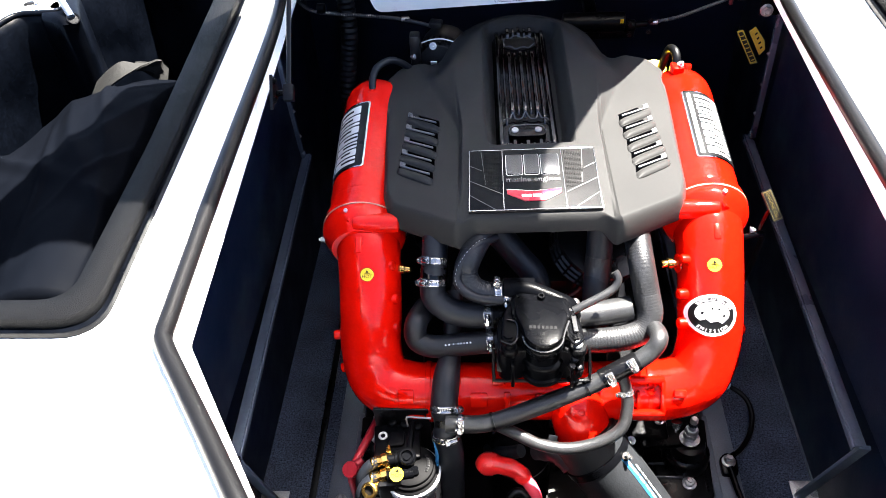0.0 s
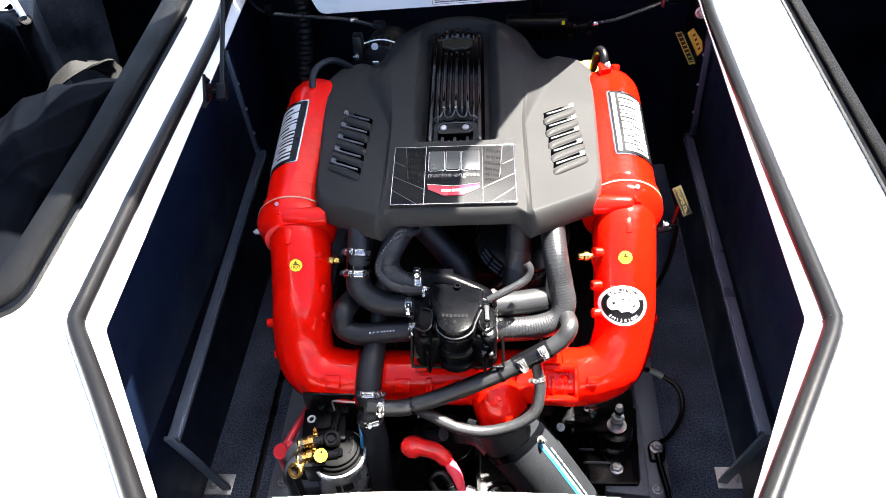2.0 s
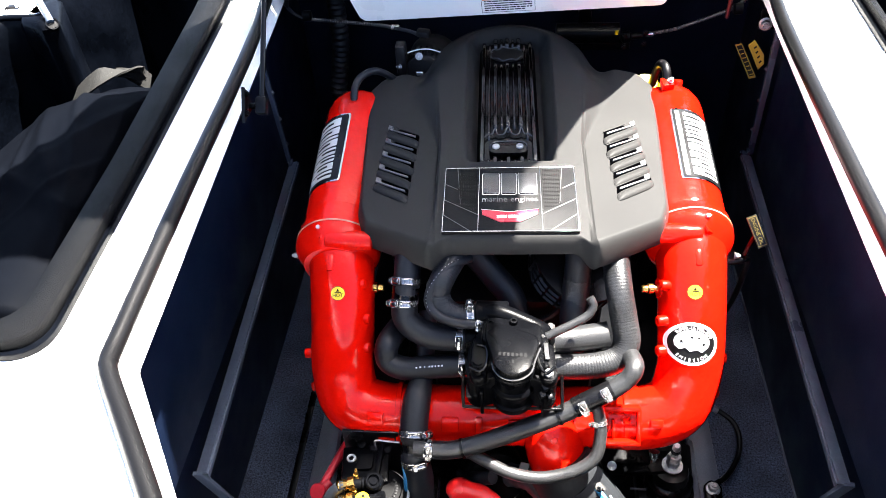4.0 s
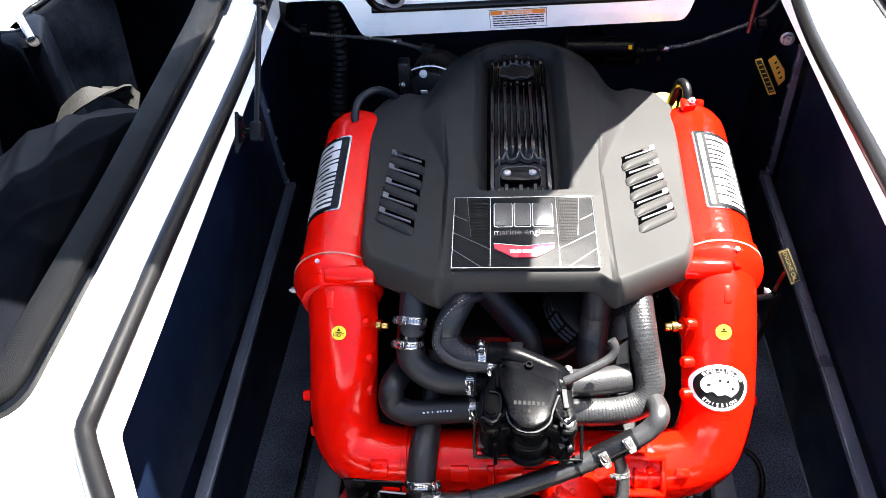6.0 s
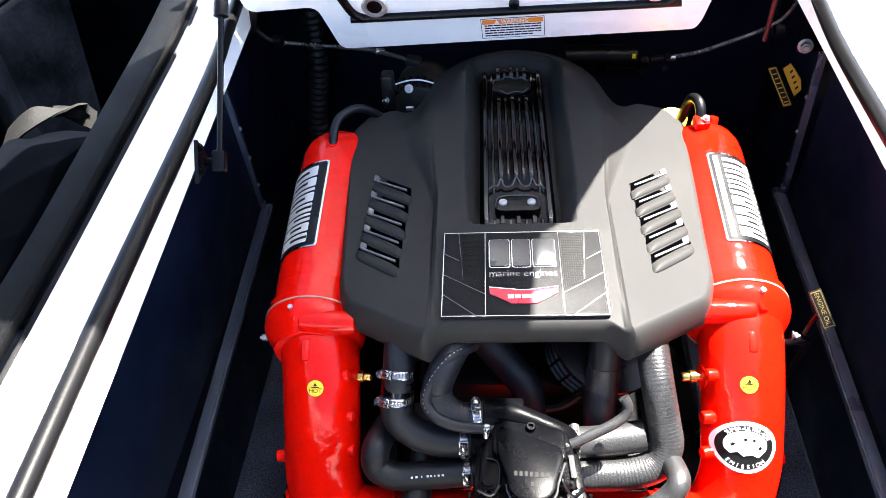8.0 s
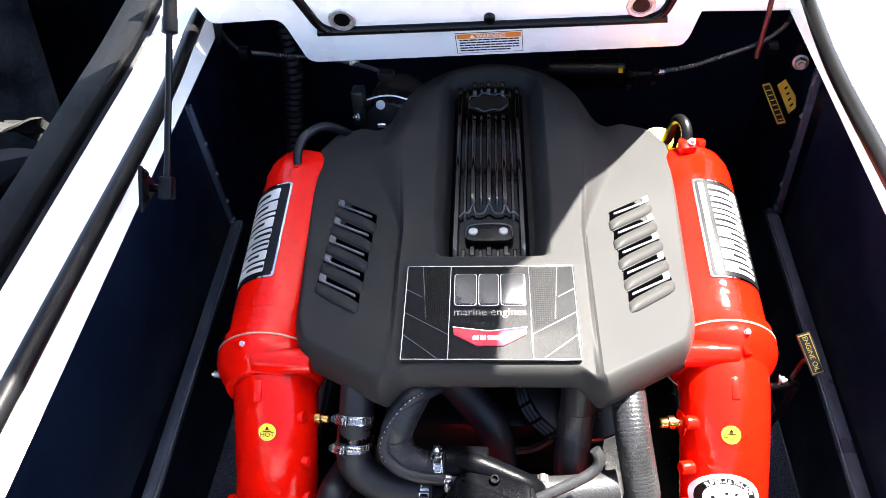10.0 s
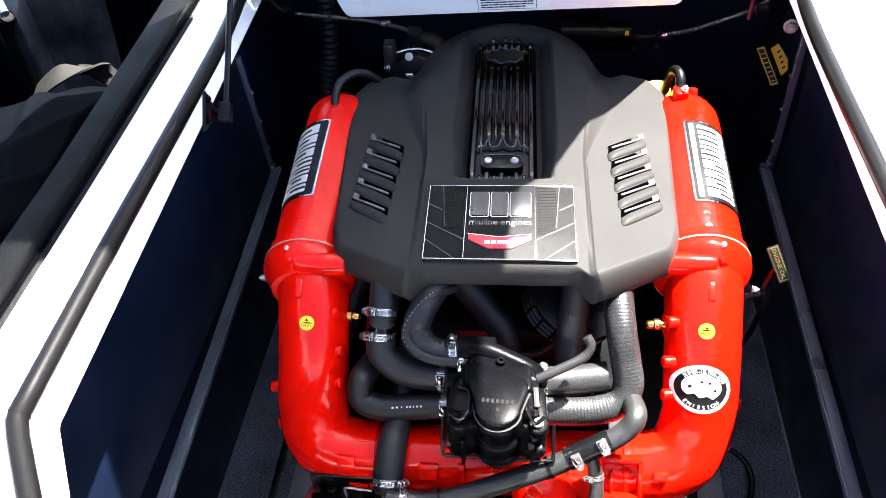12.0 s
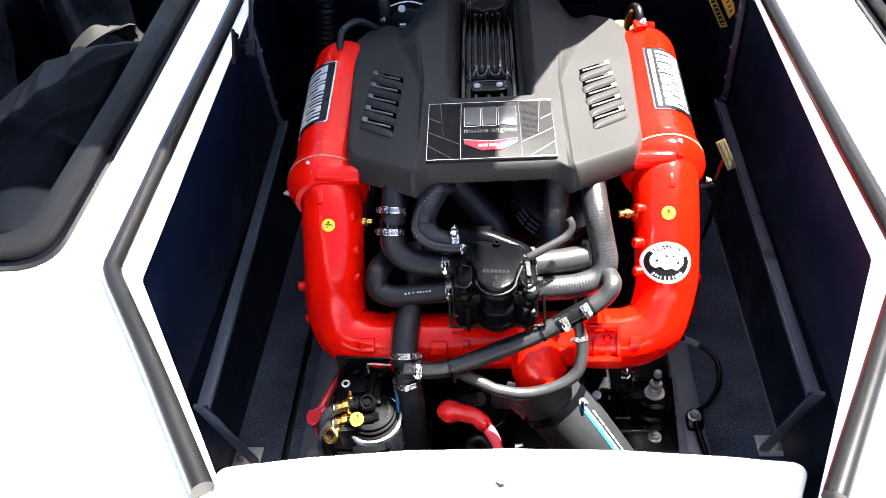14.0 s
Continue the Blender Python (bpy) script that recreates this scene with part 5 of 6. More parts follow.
part("label", block((0.014, 0.003, 0.012), Matrix.Translation((-0.208, 1.575, 0.684)) @ pose(0, 0, 0, 30, 0, 0), 0.0005), SILVER, alt, "small white label")
part("top_cover", block((0.03, 0.02, 0.016), Matrix.Translation((-0.205, 1.66, 0.735)) @ pose(0, 0, 0, 10, 0, -15), 0.005), DARK_ALLOY, alt)
# overflow hose and fittings on the cans
part("overflow_hose", tube([(-0.325, 1.428, 0.705), (-0.325, 1.443, 0.724), (-0.315, 1.47, 0.738), (-0.285, 1.50, 0.735), (-0.25, 1.53, 0.69), (-0.23, 1.56, 0.62)], 0.0075, 12), RUBBER, engine)
part("overflow_fitting", turned([(0.010, 0), (0.010, 0.012), (0.007, 0.014), (0.007, 0.022)], (-0.325, 1.424, 0.690), (0, 0.1, 1), 12), RED, engine)
part("fitting_nut", bolt((-0.331, 1.420, 0.702), (-0.3, -0.3, 0.8), 0.004, 0.005), STEEL, engine)
filler = part("oil_filler", turned([(0.02, 0), (0.02, 0.05), (0.0, 0.05)], (0.272, 1.568, 0.60), (0, 0, 1), 24), BLACK_PLASTIC, engine)
part("filler_cap", turned([(0.022, 0), (0.0262, 0.002), (0.0262, 0.012), (0.0235, 0.015), (0.0195, 0.015), (0.0185, 0.0135), (0.0, 0.0135)], (0.272, 1.566, 0.652), (0, -0.25, 0.97), 30), YELLOW, filler, "yellow oil filler cap")
for k in range(9):
    q = math.radians(120 + 13 * k)
    m = frame_of((0.272, 1.566, 0.652), (0, -0.25, 0.97), (0, 1, 0)) @ pose(0, 0, 0, 0, 0, math.degrees(q)) @ Matrix.Translation((0.0215, 0, 0.0152))
    part("cap_print", block((0.0026, 0.0028, 0.0005), m, 0), BLACK_INK, filler)
part("sensor_hose", tube([(0.297, 1.477, 0.722), (0.297, 1.484, 0.734), (0.294, 1.500, 0.741), (0.288, 1.524, 0.728), (0.283, 1.55, 0.67)], 0.0085, 12, 0.003, 0.0004, 2), BLACK_PLASTIC, engine)
part("sensor_block", block((0.024, 0.024, 0.026), Matrix.Translation((0.297, 1.468, 0.714)) @ pose(0, 0, 0, 10, 0, 10), 0.003), RED, engine)
part("sensor_nut", bolt((0.303, 1.464, 0.729), (0.1, -0.5, 0.8), 0.004, 0.006), ALU, engine)
part("can_plug", turned([(0.009, -0.01), (0.009, 0.006), (0.0075, 0.008), (0.0, 0.008)], (0.323, 1.492, 0.704), (0.1, 0.3, 0.95), 12), RED, engine)
# dipstick with its flag
stick = part("dipstick", tube([(0.40, 1.105, 0.60), (0.405, 1.105, 0.63), (0.407, 1.10, 0.65)], 0.004, 8), BLACK_PLASTIC, engine)
# yellow darkened so the flag looks as if it stands in shadow
SHADED_YELLOW = material("shaded_yellow_print", (0.08, 0.055, 0.004), 0.5, stain=0.25)
FLAG = frame_of((0.408, 1.10, 0.658), (-0.25, -0.7, 0.66), (-0.34, 0.8, 0.6))
part("flag", block((0.017, 0.056, 0.003), FLAG, 0.001), BLACK_PLASTIC, stick)
part("flag_face", block((0.014, 0.052, 0.0008), FLAG @ Matrix.Translation((0, 0, 0.0019)), 0), SHADED_YELLOW, stick, "yellow engine oil tag")
part("flag_field", block((0.012, 0.049, 0.0006), FLAG @ Matrix.Translation((0, 0, 0.0024)), 0), BLACK_INK, stick)
part("flag_text", letters("ENGINE OIL", 0.0088, FLAG @ Matrix.Translation((0, 0, 0.003)) @ pose(0, 0, 0, 0, 0, -90), 0.0002), SHADED_YELLOW, stick, "yellow lettering", 0)
part("tube_bracket", tube([(0.375, 1.10, 0.585), (0.395, 1.10, 0.59), (0.41, 1.11, 0.57), (0.40, 1.14, 0.4), (0.33, 1.2, 0.2)], 0.0055, 10), BLACK_PLASTIC, engine)


# ---- gas strut and hinge arms ----
strut = thing("gas_strut", (-0.433, 1.208, 0.82), "black gas strut holding the hatch lid open", "gas strut")
foot0, top0 = Vector((-0.433, 1.208, 0.84)), Vector((-0.434, 1.515, 1.15))
d = (top0 - foot0).normalized()
part("rod", sweep(bmesh.new(), [np.array(foot0), np.array(foot0 + d * 0.215)], 0.0046, 14), GLOSS_BLACK, strut)
part("cylinder", turned([(0.006, 0), (0.0105, 0.002), (0.0105, 0.02), (0.0095, 0.022), (0.0095, 0.195), (0.006, 0.2)], foot0 + d * 0.205, d, 22), BLACK_PLASTIC, strut)
part("end_socket", block((0.017, 0.019, 0.03), frame_of(foot0, d, (1, 0, 0)), 0.003), BLACK_INK, strut)
br = part("bracket", slab([(-0.03, -0.022), (0.028, -0.026), (0.008, 0.026)], -0.003, 0.003, frame_of((-0.458, 1.2, 0.852), (1, 0, 0), (0, 0, 1)), 0.001), BLACK_INK, strut)
for y, z in ((1.185, 0.841), (1.205, 0.866)):
    part("screw", bolt((-0.455, y, z), (1, 0, 0), 0.005, 0.003), BLACK_CAST, br)
part("ball_stud", turned([(0.005, 0), (0.005, 0.022), (0.007, 0.024), (0.0, 0.026)], (-0.456, 1.208, 0.84), (1, 0, 0), 12), BLACK_CAST, br)
for s in (-1, 1):
    arm = thing("hinge_arm", (s * 0.475, 1.665, 0.80), "black steel hinge arm of the hatch lid", "hinge", "hatch hinges")
    if s < 0:
        part("arm", tube([(-0.506, 1.68, 0.79, 0.004), (-0.497, 1.68, 0.835, 0.011), (-0.484, 1.68, 0.885, 0.0135), (-0.45, 1.69, 1.02, 0.0135)], 0.01, 4, 0.03), BLACK_PLASTIC, arm)
    else:
        part("arm", tube([(0.449, 1.70, 0.74), (0.45, 1.70, 0.79), (0.45, 1.70, 0.86), (0.44, 1.70, 1.02)], 0.0045, 10, 0.03), material("dark_red_arm", (0.05, 0.006, 0.008), 0.4), arm)
    part("pivot", turned([(0.012, 0), (0.012, 0.016), (0.009, 0.018)], (s * 0.475, 1.69, 0.765), (-s, 0, 0), 16), BLACK_CAST, arm)

# ---- fuel filter at the aft port corner of the engine ----
FX, FY, FZ = -0.224, 0.768, 0.335
fil = thing("fuel_filter", (FX, FY, 0.0), "grey fuel filter canister with black head and brass fittings", "fuel filter")
can = part("canister", turned([(0.03, -0.30), (0.044, -0.29), (0.049, -0.28), (0.049, -0.02), (0.051, -0.016), (0.051, -0.006), (0.048, -0.001), (0.03, 0.0)], (FX, FY, FZ), (0, 0, 1), 44), CANISTER, fil)
part("rim", turned([(0.047, -0.006), (0.0525, -0.005), (0.0525, 0.0), (0.047, 0.001)], (FX, FY, FZ), (0, 0, 1), 44), ALU, can)
bm = []
for k, w in enumerate((0.009, 0.020)):
    bm.append(plate(rect(-0.006 + k * 0.013, -0.010, -0.006 + k * 0.013 + w, 0.010), 0.0, 0.0006, 0.003))
part("print", bend(joined(bm), (FX, FY, FZ - 0.044), (0, 0, 1), (0.1, -1, 0), 0.0492), BLACK_INK, can, "dark letter-sized blocks")
head = part("head", turned([(0.046, 0), (0.0485, 0.001), (0.0485, 0.006), (0.045, 0.008), (0.0445, 0.014), (0.042, 0.016), (0.0405, 0.016), (0.040, 0.022), (0.036, 0.024), (0.0, 0.025)], (FX, FY, FZ), (0, -0.03, 1), 44), MATT_BLACK, fil)
part("head_block", block((0.082, 0.074, 0.032), Matrix.Translation((FX - 0.026, FY + 0.040, FZ + 0.018)) @ pose(0, 0, 0, 0, 0, 6), 0.004), BLACK_CAST, head)
part("head_block_low", block((0.050, 0.052, 0.052), Matrix.Translation((FX - 0.032, FY - 0.014, FZ - 0.008)) @ pose(0, 0, 0, 0, 0, 6), 0.004), BLACK_PLASTIC, head)
part("head_pad", slab(rounded([(-0.268, 0.792), (-0.236, 0.796), (-0.236, 0.826), (-0.262, 0.824)], 0.006, 3), FZ + 0.034, FZ + 0.040, None, 0.002), BLACK_CAST, head)
part("head_ridge", block((0.009, 0.062, 0.012), Matrix.Translation((FX - 0.001, FY + 0.044, FZ + 0.040)) @ pose(0, 0, 0, 0, 0, -2), 0.002), BLACK_CAST, head)
for y, z in ((FY + 0.004, FZ + 0.034), (FY - 0.022, FZ + 0.024)):
    part("head_arm", turned([(0.0095, 0), (0.0095, 0.012), (0.0112, 0.013), (0.0112, 0.017), (0.0095, 0.018), (0.0095, 0.046)], (-0.262, y - 0.004, z), (0.98, 0.16, 0.02), 18), BLACK_CAST, head)
part("arm_nut", turned([(0.0078, 0), (0.0088, 0.002), (0.0088, 0.012), (0.0068, 0.014), (0.0, 0.014)], (-0.222, FY - 0.018, FZ + 0.026), (0.95, 0.2, 0.1), 6), BLACK_CAST, head)
part("head_boss", turned([(0.0155, 0), (0.0155, 0.012), (0.0125, 0.015), (0.0105, 0.015), (0.0095, 0.010), (0.0065, 0.010), (0.006, 0.013), (0.0, 0.013)], (FX - 0.004, FY + 0.004, FZ + 0.036), (0, -0.35, 0.9), 24), BLACK_CAST, head)
bm = bmesh.new()
for k in range(7):
    q = 0.55 - 0.16 * k
    block((0.0055, 0.0045, 0.0012), Matrix.Translation((FX + 0.032 * math.cos(q), FY + 0.032 * math.sin(q), FZ + 0.0245)) @ pose(0, 0, 0, 0, 0, math.degrees(q)), 0.0003, bm)
part("cast_mark", bm, CAST_MARK, head, "raised cast mark")
part("mount_bracket", block((0.10, 0.006, 0.12), Matrix.Translation((FX - 0.02, FY + 0.083, FZ + 0.01)), 0.002), BLACK_PLASTIC, head)
part("thin_bracket", tube([(-0.230, 0.823, 0.392), (-0.229, 0.822, 0.420), (-0.210, 0.821, 0.421), (-0.187, 0.820, 0.420)], 0.0018, 6), DARK_STEEL, head)
for x, y in ((-0.215, 0.838), (-0.262, 0.846), (-0.240, 0.842)):
    part("head_plug", turned([(0.0075, 0), (0.0085, 0.001), (0.0085, 0.006), (0.006, 0.008), (0.004, 0.008), (0.004, 0.005), (0.0, 0.005)], (x, y, FZ + 0.033), (0, -0.1, 1), 16), BLACK_CAST, head)
hb = part("head_bolt", turned([(0.0095, 0), (0.0105, 0.002), (0.0105, 0.014), (0.009, 0.016)], (-0.276, 0.820, 0.345), (0, -0.1, 1), 6), DARK_STEEL, head)
part("bolt_head", turned([(0.0085, 0), (0.009, 0.008), (0.0075, 0.010), (0.0045, 0.010), (0.004, 0.006), (0.0, 0.006)], (-0.276, 0.8185, 0.361), (0, -0.1, 1), 16), DARK_STEEL, hb)
part("yellow_tag", turned([(0.0122, 0), (0.0122, 0.0015), (0.0, 0.0016)], (-0.244, 0.738, 0.373), (0, -0.45, 0.9), 24), YELLOW, head, "round yellow hot-surface tag")
part("tag_post", turned([(0.008, 0), (0.008, 0.014)], (-0.243, 0.744, 0.361), (0, -0.45, 0.9), 14), BLACK_PLASTIC, head)
part("tag_text", letters("HOT", 0.009, frame_of((-0.244, 0.7356, 0.3740), (0, -0.45, 0.9), (0.2, 0.9, 0.45)), 0.0002), BLACK_INK, head, "", 0)
part("tag_print", slab([(-0.004, 0.004), (0.004, 0.004), (0.0, 0.0095)], 0.0, 0.0003, frame_of((-0.244, 0.7370, 0.3749), (0, -0.45, 0.9), (0.2, 0.9, 0.45))), BLACK_INK, head)
for y, z in ((FY + 0.002, 0.368), (FY - 0.020, 0.355)):
    f = part("brass_fitting", turned([(0.0085, -0.012), (0.0085, -0.004), (0.0118, -0.003), (0.0118, 0.007), (0.0085, 0.008), (0.0085, 0.010), (0.0105, 0.011), (0.0105, 0.019), (0.0085, 0.021)], (-0.266, y, z), (-0.95, -0.25, -0.1), 8), BRASS, fil, "polished brass fitting")
    part("olive", turned([(0.0085, 0), (0.0100, 0.002), (0.0100, 0.005), (0.0085, 0.007)], (-0.2855, y - 0.0052, z - 0.002), (-0.95, -0.25, -0.1), 18), BRASS, f)
    part("drain_screw", bolt((-0.262, y + 0.012, z + 0.008), (0.1, 0.2, 0.95), 0.0035, 0.008), BRASS, f)
    part("fuel_line", tube([(-0.280, y - 0.004, z - 0.001), (-0.292, y - 0.008, z - 0.004), (-0.305, y - 0.016, z - 0.016), (-0.311, y - 0.024, z - 0.034), (-0.309, y - 0.028, z - 0.07), (-0.305, y - 0.02, 0.1)], 0.0098, 12), RUBBER, fil)
ringm = part("brass_ring", turned([(0.0085, 0), (0.0125, 0.0), (0.0145, 0.002), (0.0145, 0.007), (0.0125, 0.009), (0.0085, 0.009), (0.0085, 0)], (-0.2905, 0.7245, 0.345), (-0.25, -0.65, 0.7), 24), BRASS, fil, "brass union ring")
# black disc set inside the ring as the shade of its hollow
part("bore_shade", turned([(0.0086, 0.003), (0.0086, 0.0045), (0.0, 0.0045)], (-0.2905, 0.7245, 0.345), (-0.25, -0.65, 0.7), 20), BLACK_INK, ringm)
part("brass_elbow", tube([(-0.288, 0.730, 0.341), (-0.281, 0.737, 0.345), (-0.274, 0.744, 0.348)], 0.0085, 10), BRASS, fil)
part("blue_line", tube([(-0.183, 0.806, 0.385), (-0.178, 0.786, 0.365), (-0.1795, 0.770, 0.31), (-0.183, 0.762, 0.2), (-0.183, 0.762, 0.05)], 0.0032, 8), BLUE_INK, fil, "thin blue tube")

# ---- battery cables ----
cab = thing("battery_cable", (-0.05, 0.79, 0.1), "red battery cable with a rubber terminal boot", "cable", "battery cables")
part("boot", tube([(-0.104, 0.802, 0.304, 0.008), (-0.101, 0.801, 0.307, 0.0175), (-0.092, 0.800, 0.310, 0.0215), (-0.080, 0.799, 0.312, 0.0205), (-0.069, 0.797, 0.312, 0.0165), (-0.050, 0.794, 0.309, 0.0165), (-0.036, 0.789, 0.304, 0.0150), (-0.028, 0.784, 0.298, 0.0160), (-0.022, 0.780, 0.292, 0.0135)], 0.018, 20, 0.004), RED_RUBBER, cab, "glossy red rubber boot")
part("lead", tube([(-0.032, 0.786, 0.301), (-0.018, 0.777, 0.289), (-0.006, 0.762, 0.272), (0.002, 0.742, 0.242), (0.006, 0.72, 0.2), (0.01, 0.70, 0.1), (0.01, 0.70, 0.02)], 0.0115, 14), BOOT_PINK, cab)
part("connector", block((0.018, 0.026, 0.02), Matrix.Translation((0.018, 0.742, 0.245)) @ pose(0, 0, 0, 40, 10, -20), 0.002), SILVER, cab, "pale plug")
part("conduit", tube([(-0.04, 0.74, 0.25), (-0.05, 0.752, 0.275), (-0.035, 0.76, 0.285), (-0.018, 0.75, 0.27), (-0.008, 0.73, 0.235), (-0.01, 0.71, 0.1)], 0.0075, 10, 0.004, 0.0012, 2), BLACK_PLASTIC, cab, "black corrugated conduit")
cab2 = thing("battery_cable", (-0.32, 0.78, 0.1), "red battery cable along the port stringer", "cable", "battery cables")
DULL_RED = material("dull_red_cable", (0.30, 0.010, 0.020), 0.4, stain=0.2, grain=0.1, spec=0.3)
part("knob", turned([(0.008, 0), (0.0148, 0.001), (0.0155, 0.004), (0.0155, 0.010), (0.0140, 0.013), (0.0, 0.0135)], (-0.335, 0.784, 0.312), (-0.2, -0.5, 0.8), 12), DULL_RED, cab2)
part("knob_neck", tube([(-0.333, 0.786, 0.314, 0.011), (-0.326, 0.792, 0.316, 0.0095), (-0.318, 0.80, 0.318, 0.008)], 0.01, 12), DULL_RED, cab2)
part("lead", tube([(-0.293, 0.90, 0.32), (-0.302, 0.878, 0.32), (-0.317, 0.835, 0.318), (-0.331, 0.795, 0.314), (-0.337, 0.778, 0.30), (-0.336, 0.775, 0.26), (-0.333, 0.773, 0.2), (-0.328, 0.77, 0.05), (-0.328, 0.77, 0.01)], 0.0078, 12), DULL_RED, cab2)

# ---- raw water pump and small black gear under the manifold ----
pump = thing("water_pump", (0.02, 0.86, 0.0), "black raw water pump with hose stubs under the manifold", "pump")
part("body", turned([(0.03, 0), (0.055, 0.004), (0.058, 0.02), (0.058, 0.06), (0.05, 0.07), (0.0, 0.072)], (-0.04, 0.90, 0.24), (0.2, -0.8, 0.5), 32), BLACK_CAST, pump)
part("stub", tube([(0.0, 0.84, 0.30), (0.035, 0.82, 0.32), (0.06, 0.80, 0.31)], 0.02, 18, 0.006, 0.0015, 3), RUBBER, pump)
part("tab", block((0.016, 0.004, 0.028), Matrix.Translation((0.022, 0.81, 0.365)) @ pose(0, 0, 0, -30, 20, 0), 0.001), DARK_STEEL, pump)
part("stub", tube([(-0.09, 0.87, 0.25), (-0.06, 0.83, 0.3), (-0.03, 0.815, 0.33)], 0.012, 14), RUBBER, pump)
part("pedestal", block((0.12, 0.12, 0.25), Matrix.Translation((-0.03, 0.92, 0.125)), 0.02), BLACK_CAST, pump)
part("wire_loop", tube([(0.02, 0.72, 0.2), (0.05, 0.73, 0.26), (0.08, 0.75, 0.25), (0.09, 0.74, 0.15)], 0.004, 8), BLACK_PLASTIC, pump)
part("wire_loop", tube([(0.03, 0.74, 0.15), (0.06, 0.76, 0.24), (0.10, 0.77, 0.22), (0.11, 0.76, 0.1)], 0.0035, 8), BLACK_PLASTIC, pump)

# ---- engine mounts ----
for s in (-1, 1):
    mt = thing("engine_mount", (s * 0.326, 0.975, 0.012), "black rubber engine mount bolted to the stringer", "engine mount", "engine mounts")
    plan = [(s * 0.262, 0.885), (s * 0.372, 0.885), (s * 0.388, 1.085), (s * 0.262, 1.085)]
    base = part("base", slab(rounded(plan if s > 0 else plan[::-1], 0.008, 3), 0.012, 0.05, None, 0.003), BLACK_PLASTIC, mt)
    rim = [(s * 0.36, 0.865), (s * 0.392, 0.862), (s * 0.396, 1.10), (s * 0.384, 1.10), (s * 0.376, 0.90), (s * 0.30, 0.90), (s * 0.30, 0.872)]
    part("backing_plate", slab(rim if s > 0 else rim[::-1], 0.012, 0.042, None, 0.002), STRINGER, mt, "grey plate edge under the mount")
    part("rubber", turned([(0.045, 0), (0.049, 0.006), (0.049, 0.03), (0.046, 0.036), (0.038, 0.04), (0.036, 0.06), (0.034, 0.066), (0.024, 0.069)], (s * 0.326, 0.982, 0.048), (0, 0, 1), 32), BLACK_PLASTIC, mt, "black rubber bush")
    part("saddle", block((0.12, 0.05, 0.014), Matrix.Translation((s * 0.285, 0.99, 0.118)) @ pose(0, 0, 0, 0, 0, s * 6), 0.004), BLACK_CAST, mt)
    st = part("stud", turned([(0.008, 0), (0.008, 0.078), (0.0055, 0.082)], (s * 0.326, 0.982, 0.115), (0, 0, 1), 14), ALU, mt)
    part("washer", turned([(0.021, 0), (0.021, 0.003), (0.012, 0.0035)], (s * 0.326, 0.982, 0.125), (0, 0, 1), 24), ALU, st)
    for h in (0.003, 0.022):
        part("nut", turned([(0.0125, 0), (0.014, 0.002), (0.014, 0.012), (0.0125, 0.014)], (s * 0.326, 0.982, 0.126 + h), (0, 0, 1), 6), ALU, st)
    part("lock_nut", turned([(0.0095, 0), (0.0105, 0.002), (0.0105, 0.010), (0.009, 0.012)], (s * 0.326, 0.982, 0.172), (0, 0, 1), 6), STEEL, st)
    for k, (y, w) in enumerate(((0.935, 0.06), (0.968, 0.05), (1.045, 0.07))):
        part("ledge", block((w, 0.0035, 0.006), Matrix.Translation((s * (0.285 - 0.012 * k), y, 0.053)), 0.001), DARK_STEEL, mt)
    part("base_bolt", bolt((s * 0.326, 0.922, 0.05), (0, 0, 1), 0.011, 0.008), ALU, mt, "bright hexagon bolt")
    for k in range(6):
        part("base_stud", turned([(0.003, 0), (0.003, 0.002), (0.0, 0.003)], (s * 0.362, 0.905 + 0.008 * k, 0.05), (0, 0, 1), 8), BLACK_CAST, base)
    part("top_bolt", bolt((s * 0.268, 1.022, 0.135), (0, -0.2, 1), 0.009, 0.014), STEEL, mt)
    part("bracket", block((0.10, 0.16, 0.05), Matrix.Translation((s * 0.235, 1.06, 0.105)), 0.008), BLACK_CAST, mt)
    part("bracket_bolt", bolt((s * 0.205, 0.976, 0.125), (0, -0.6, 0.8), 0.007, 0.008), ALU, mt)
    part("deck_bolt", bolt((s * 0.412, 0.885, 0.03), (0, 0, 1), 0.009, 0.006), DARK_STEEL, mt)

# earth cable loop on the starboard stringer
ec = thing("earth_cable", (0.42, 0.984, 0.03), "black earth cable looped beside the stringer", "cable")
part("lead", tube([(0.34, 1.14, 0.10), (0.40, 1.172, 0.085), (0.45, 1.172, 0.062), (0.488, 1.148, 0.05), (0.498, 1.11, 0.042), (0.485, 1.06, 0.04), (0.455, 1.015, 0.042), (0.425, 0.99, 0.045)], 0.0062, 10), BLACK_PLASTIC, ec)
part("sleeve", tube([(0.425, 1.174, 0.075), (0.443, 1.173, 0.066), (0.458, 1.168, 0.06)], 0.0078, 12), ALU, ec, "grey heat-shrink sleeve")
part("lug", slab(rounded([(0.402, 0.95), (0.436, 0.95), (0.44, 0.99), (0.42, 1.004), (0.402, 0.99)], 0.008, 3), 0.03, 0.044, None, 0.002), BLACK_PLASTIC, ec)
part("lug_bolt", bolt((0.42, 0.980, 0.044), (0, 0, 1), 0.011, 0.010), ALU, ec, "bright hexagon bolt")
part("tail", tube([(0.42, 0.965, 0.046), (0.424, 0.93, 0.040), (0.43, 0.88, 0.038), (0.434, 0.80, 0.037)], 0.0068, 10), BLACK_PLASTIC, ec)

# ---- gear in the dark fore end of the bay ----
act = thing("steering_cylinder", (0.2, 1.83, 0.64), "black hydraulic steering cylinder on the fore bulkhead", "cylinder")
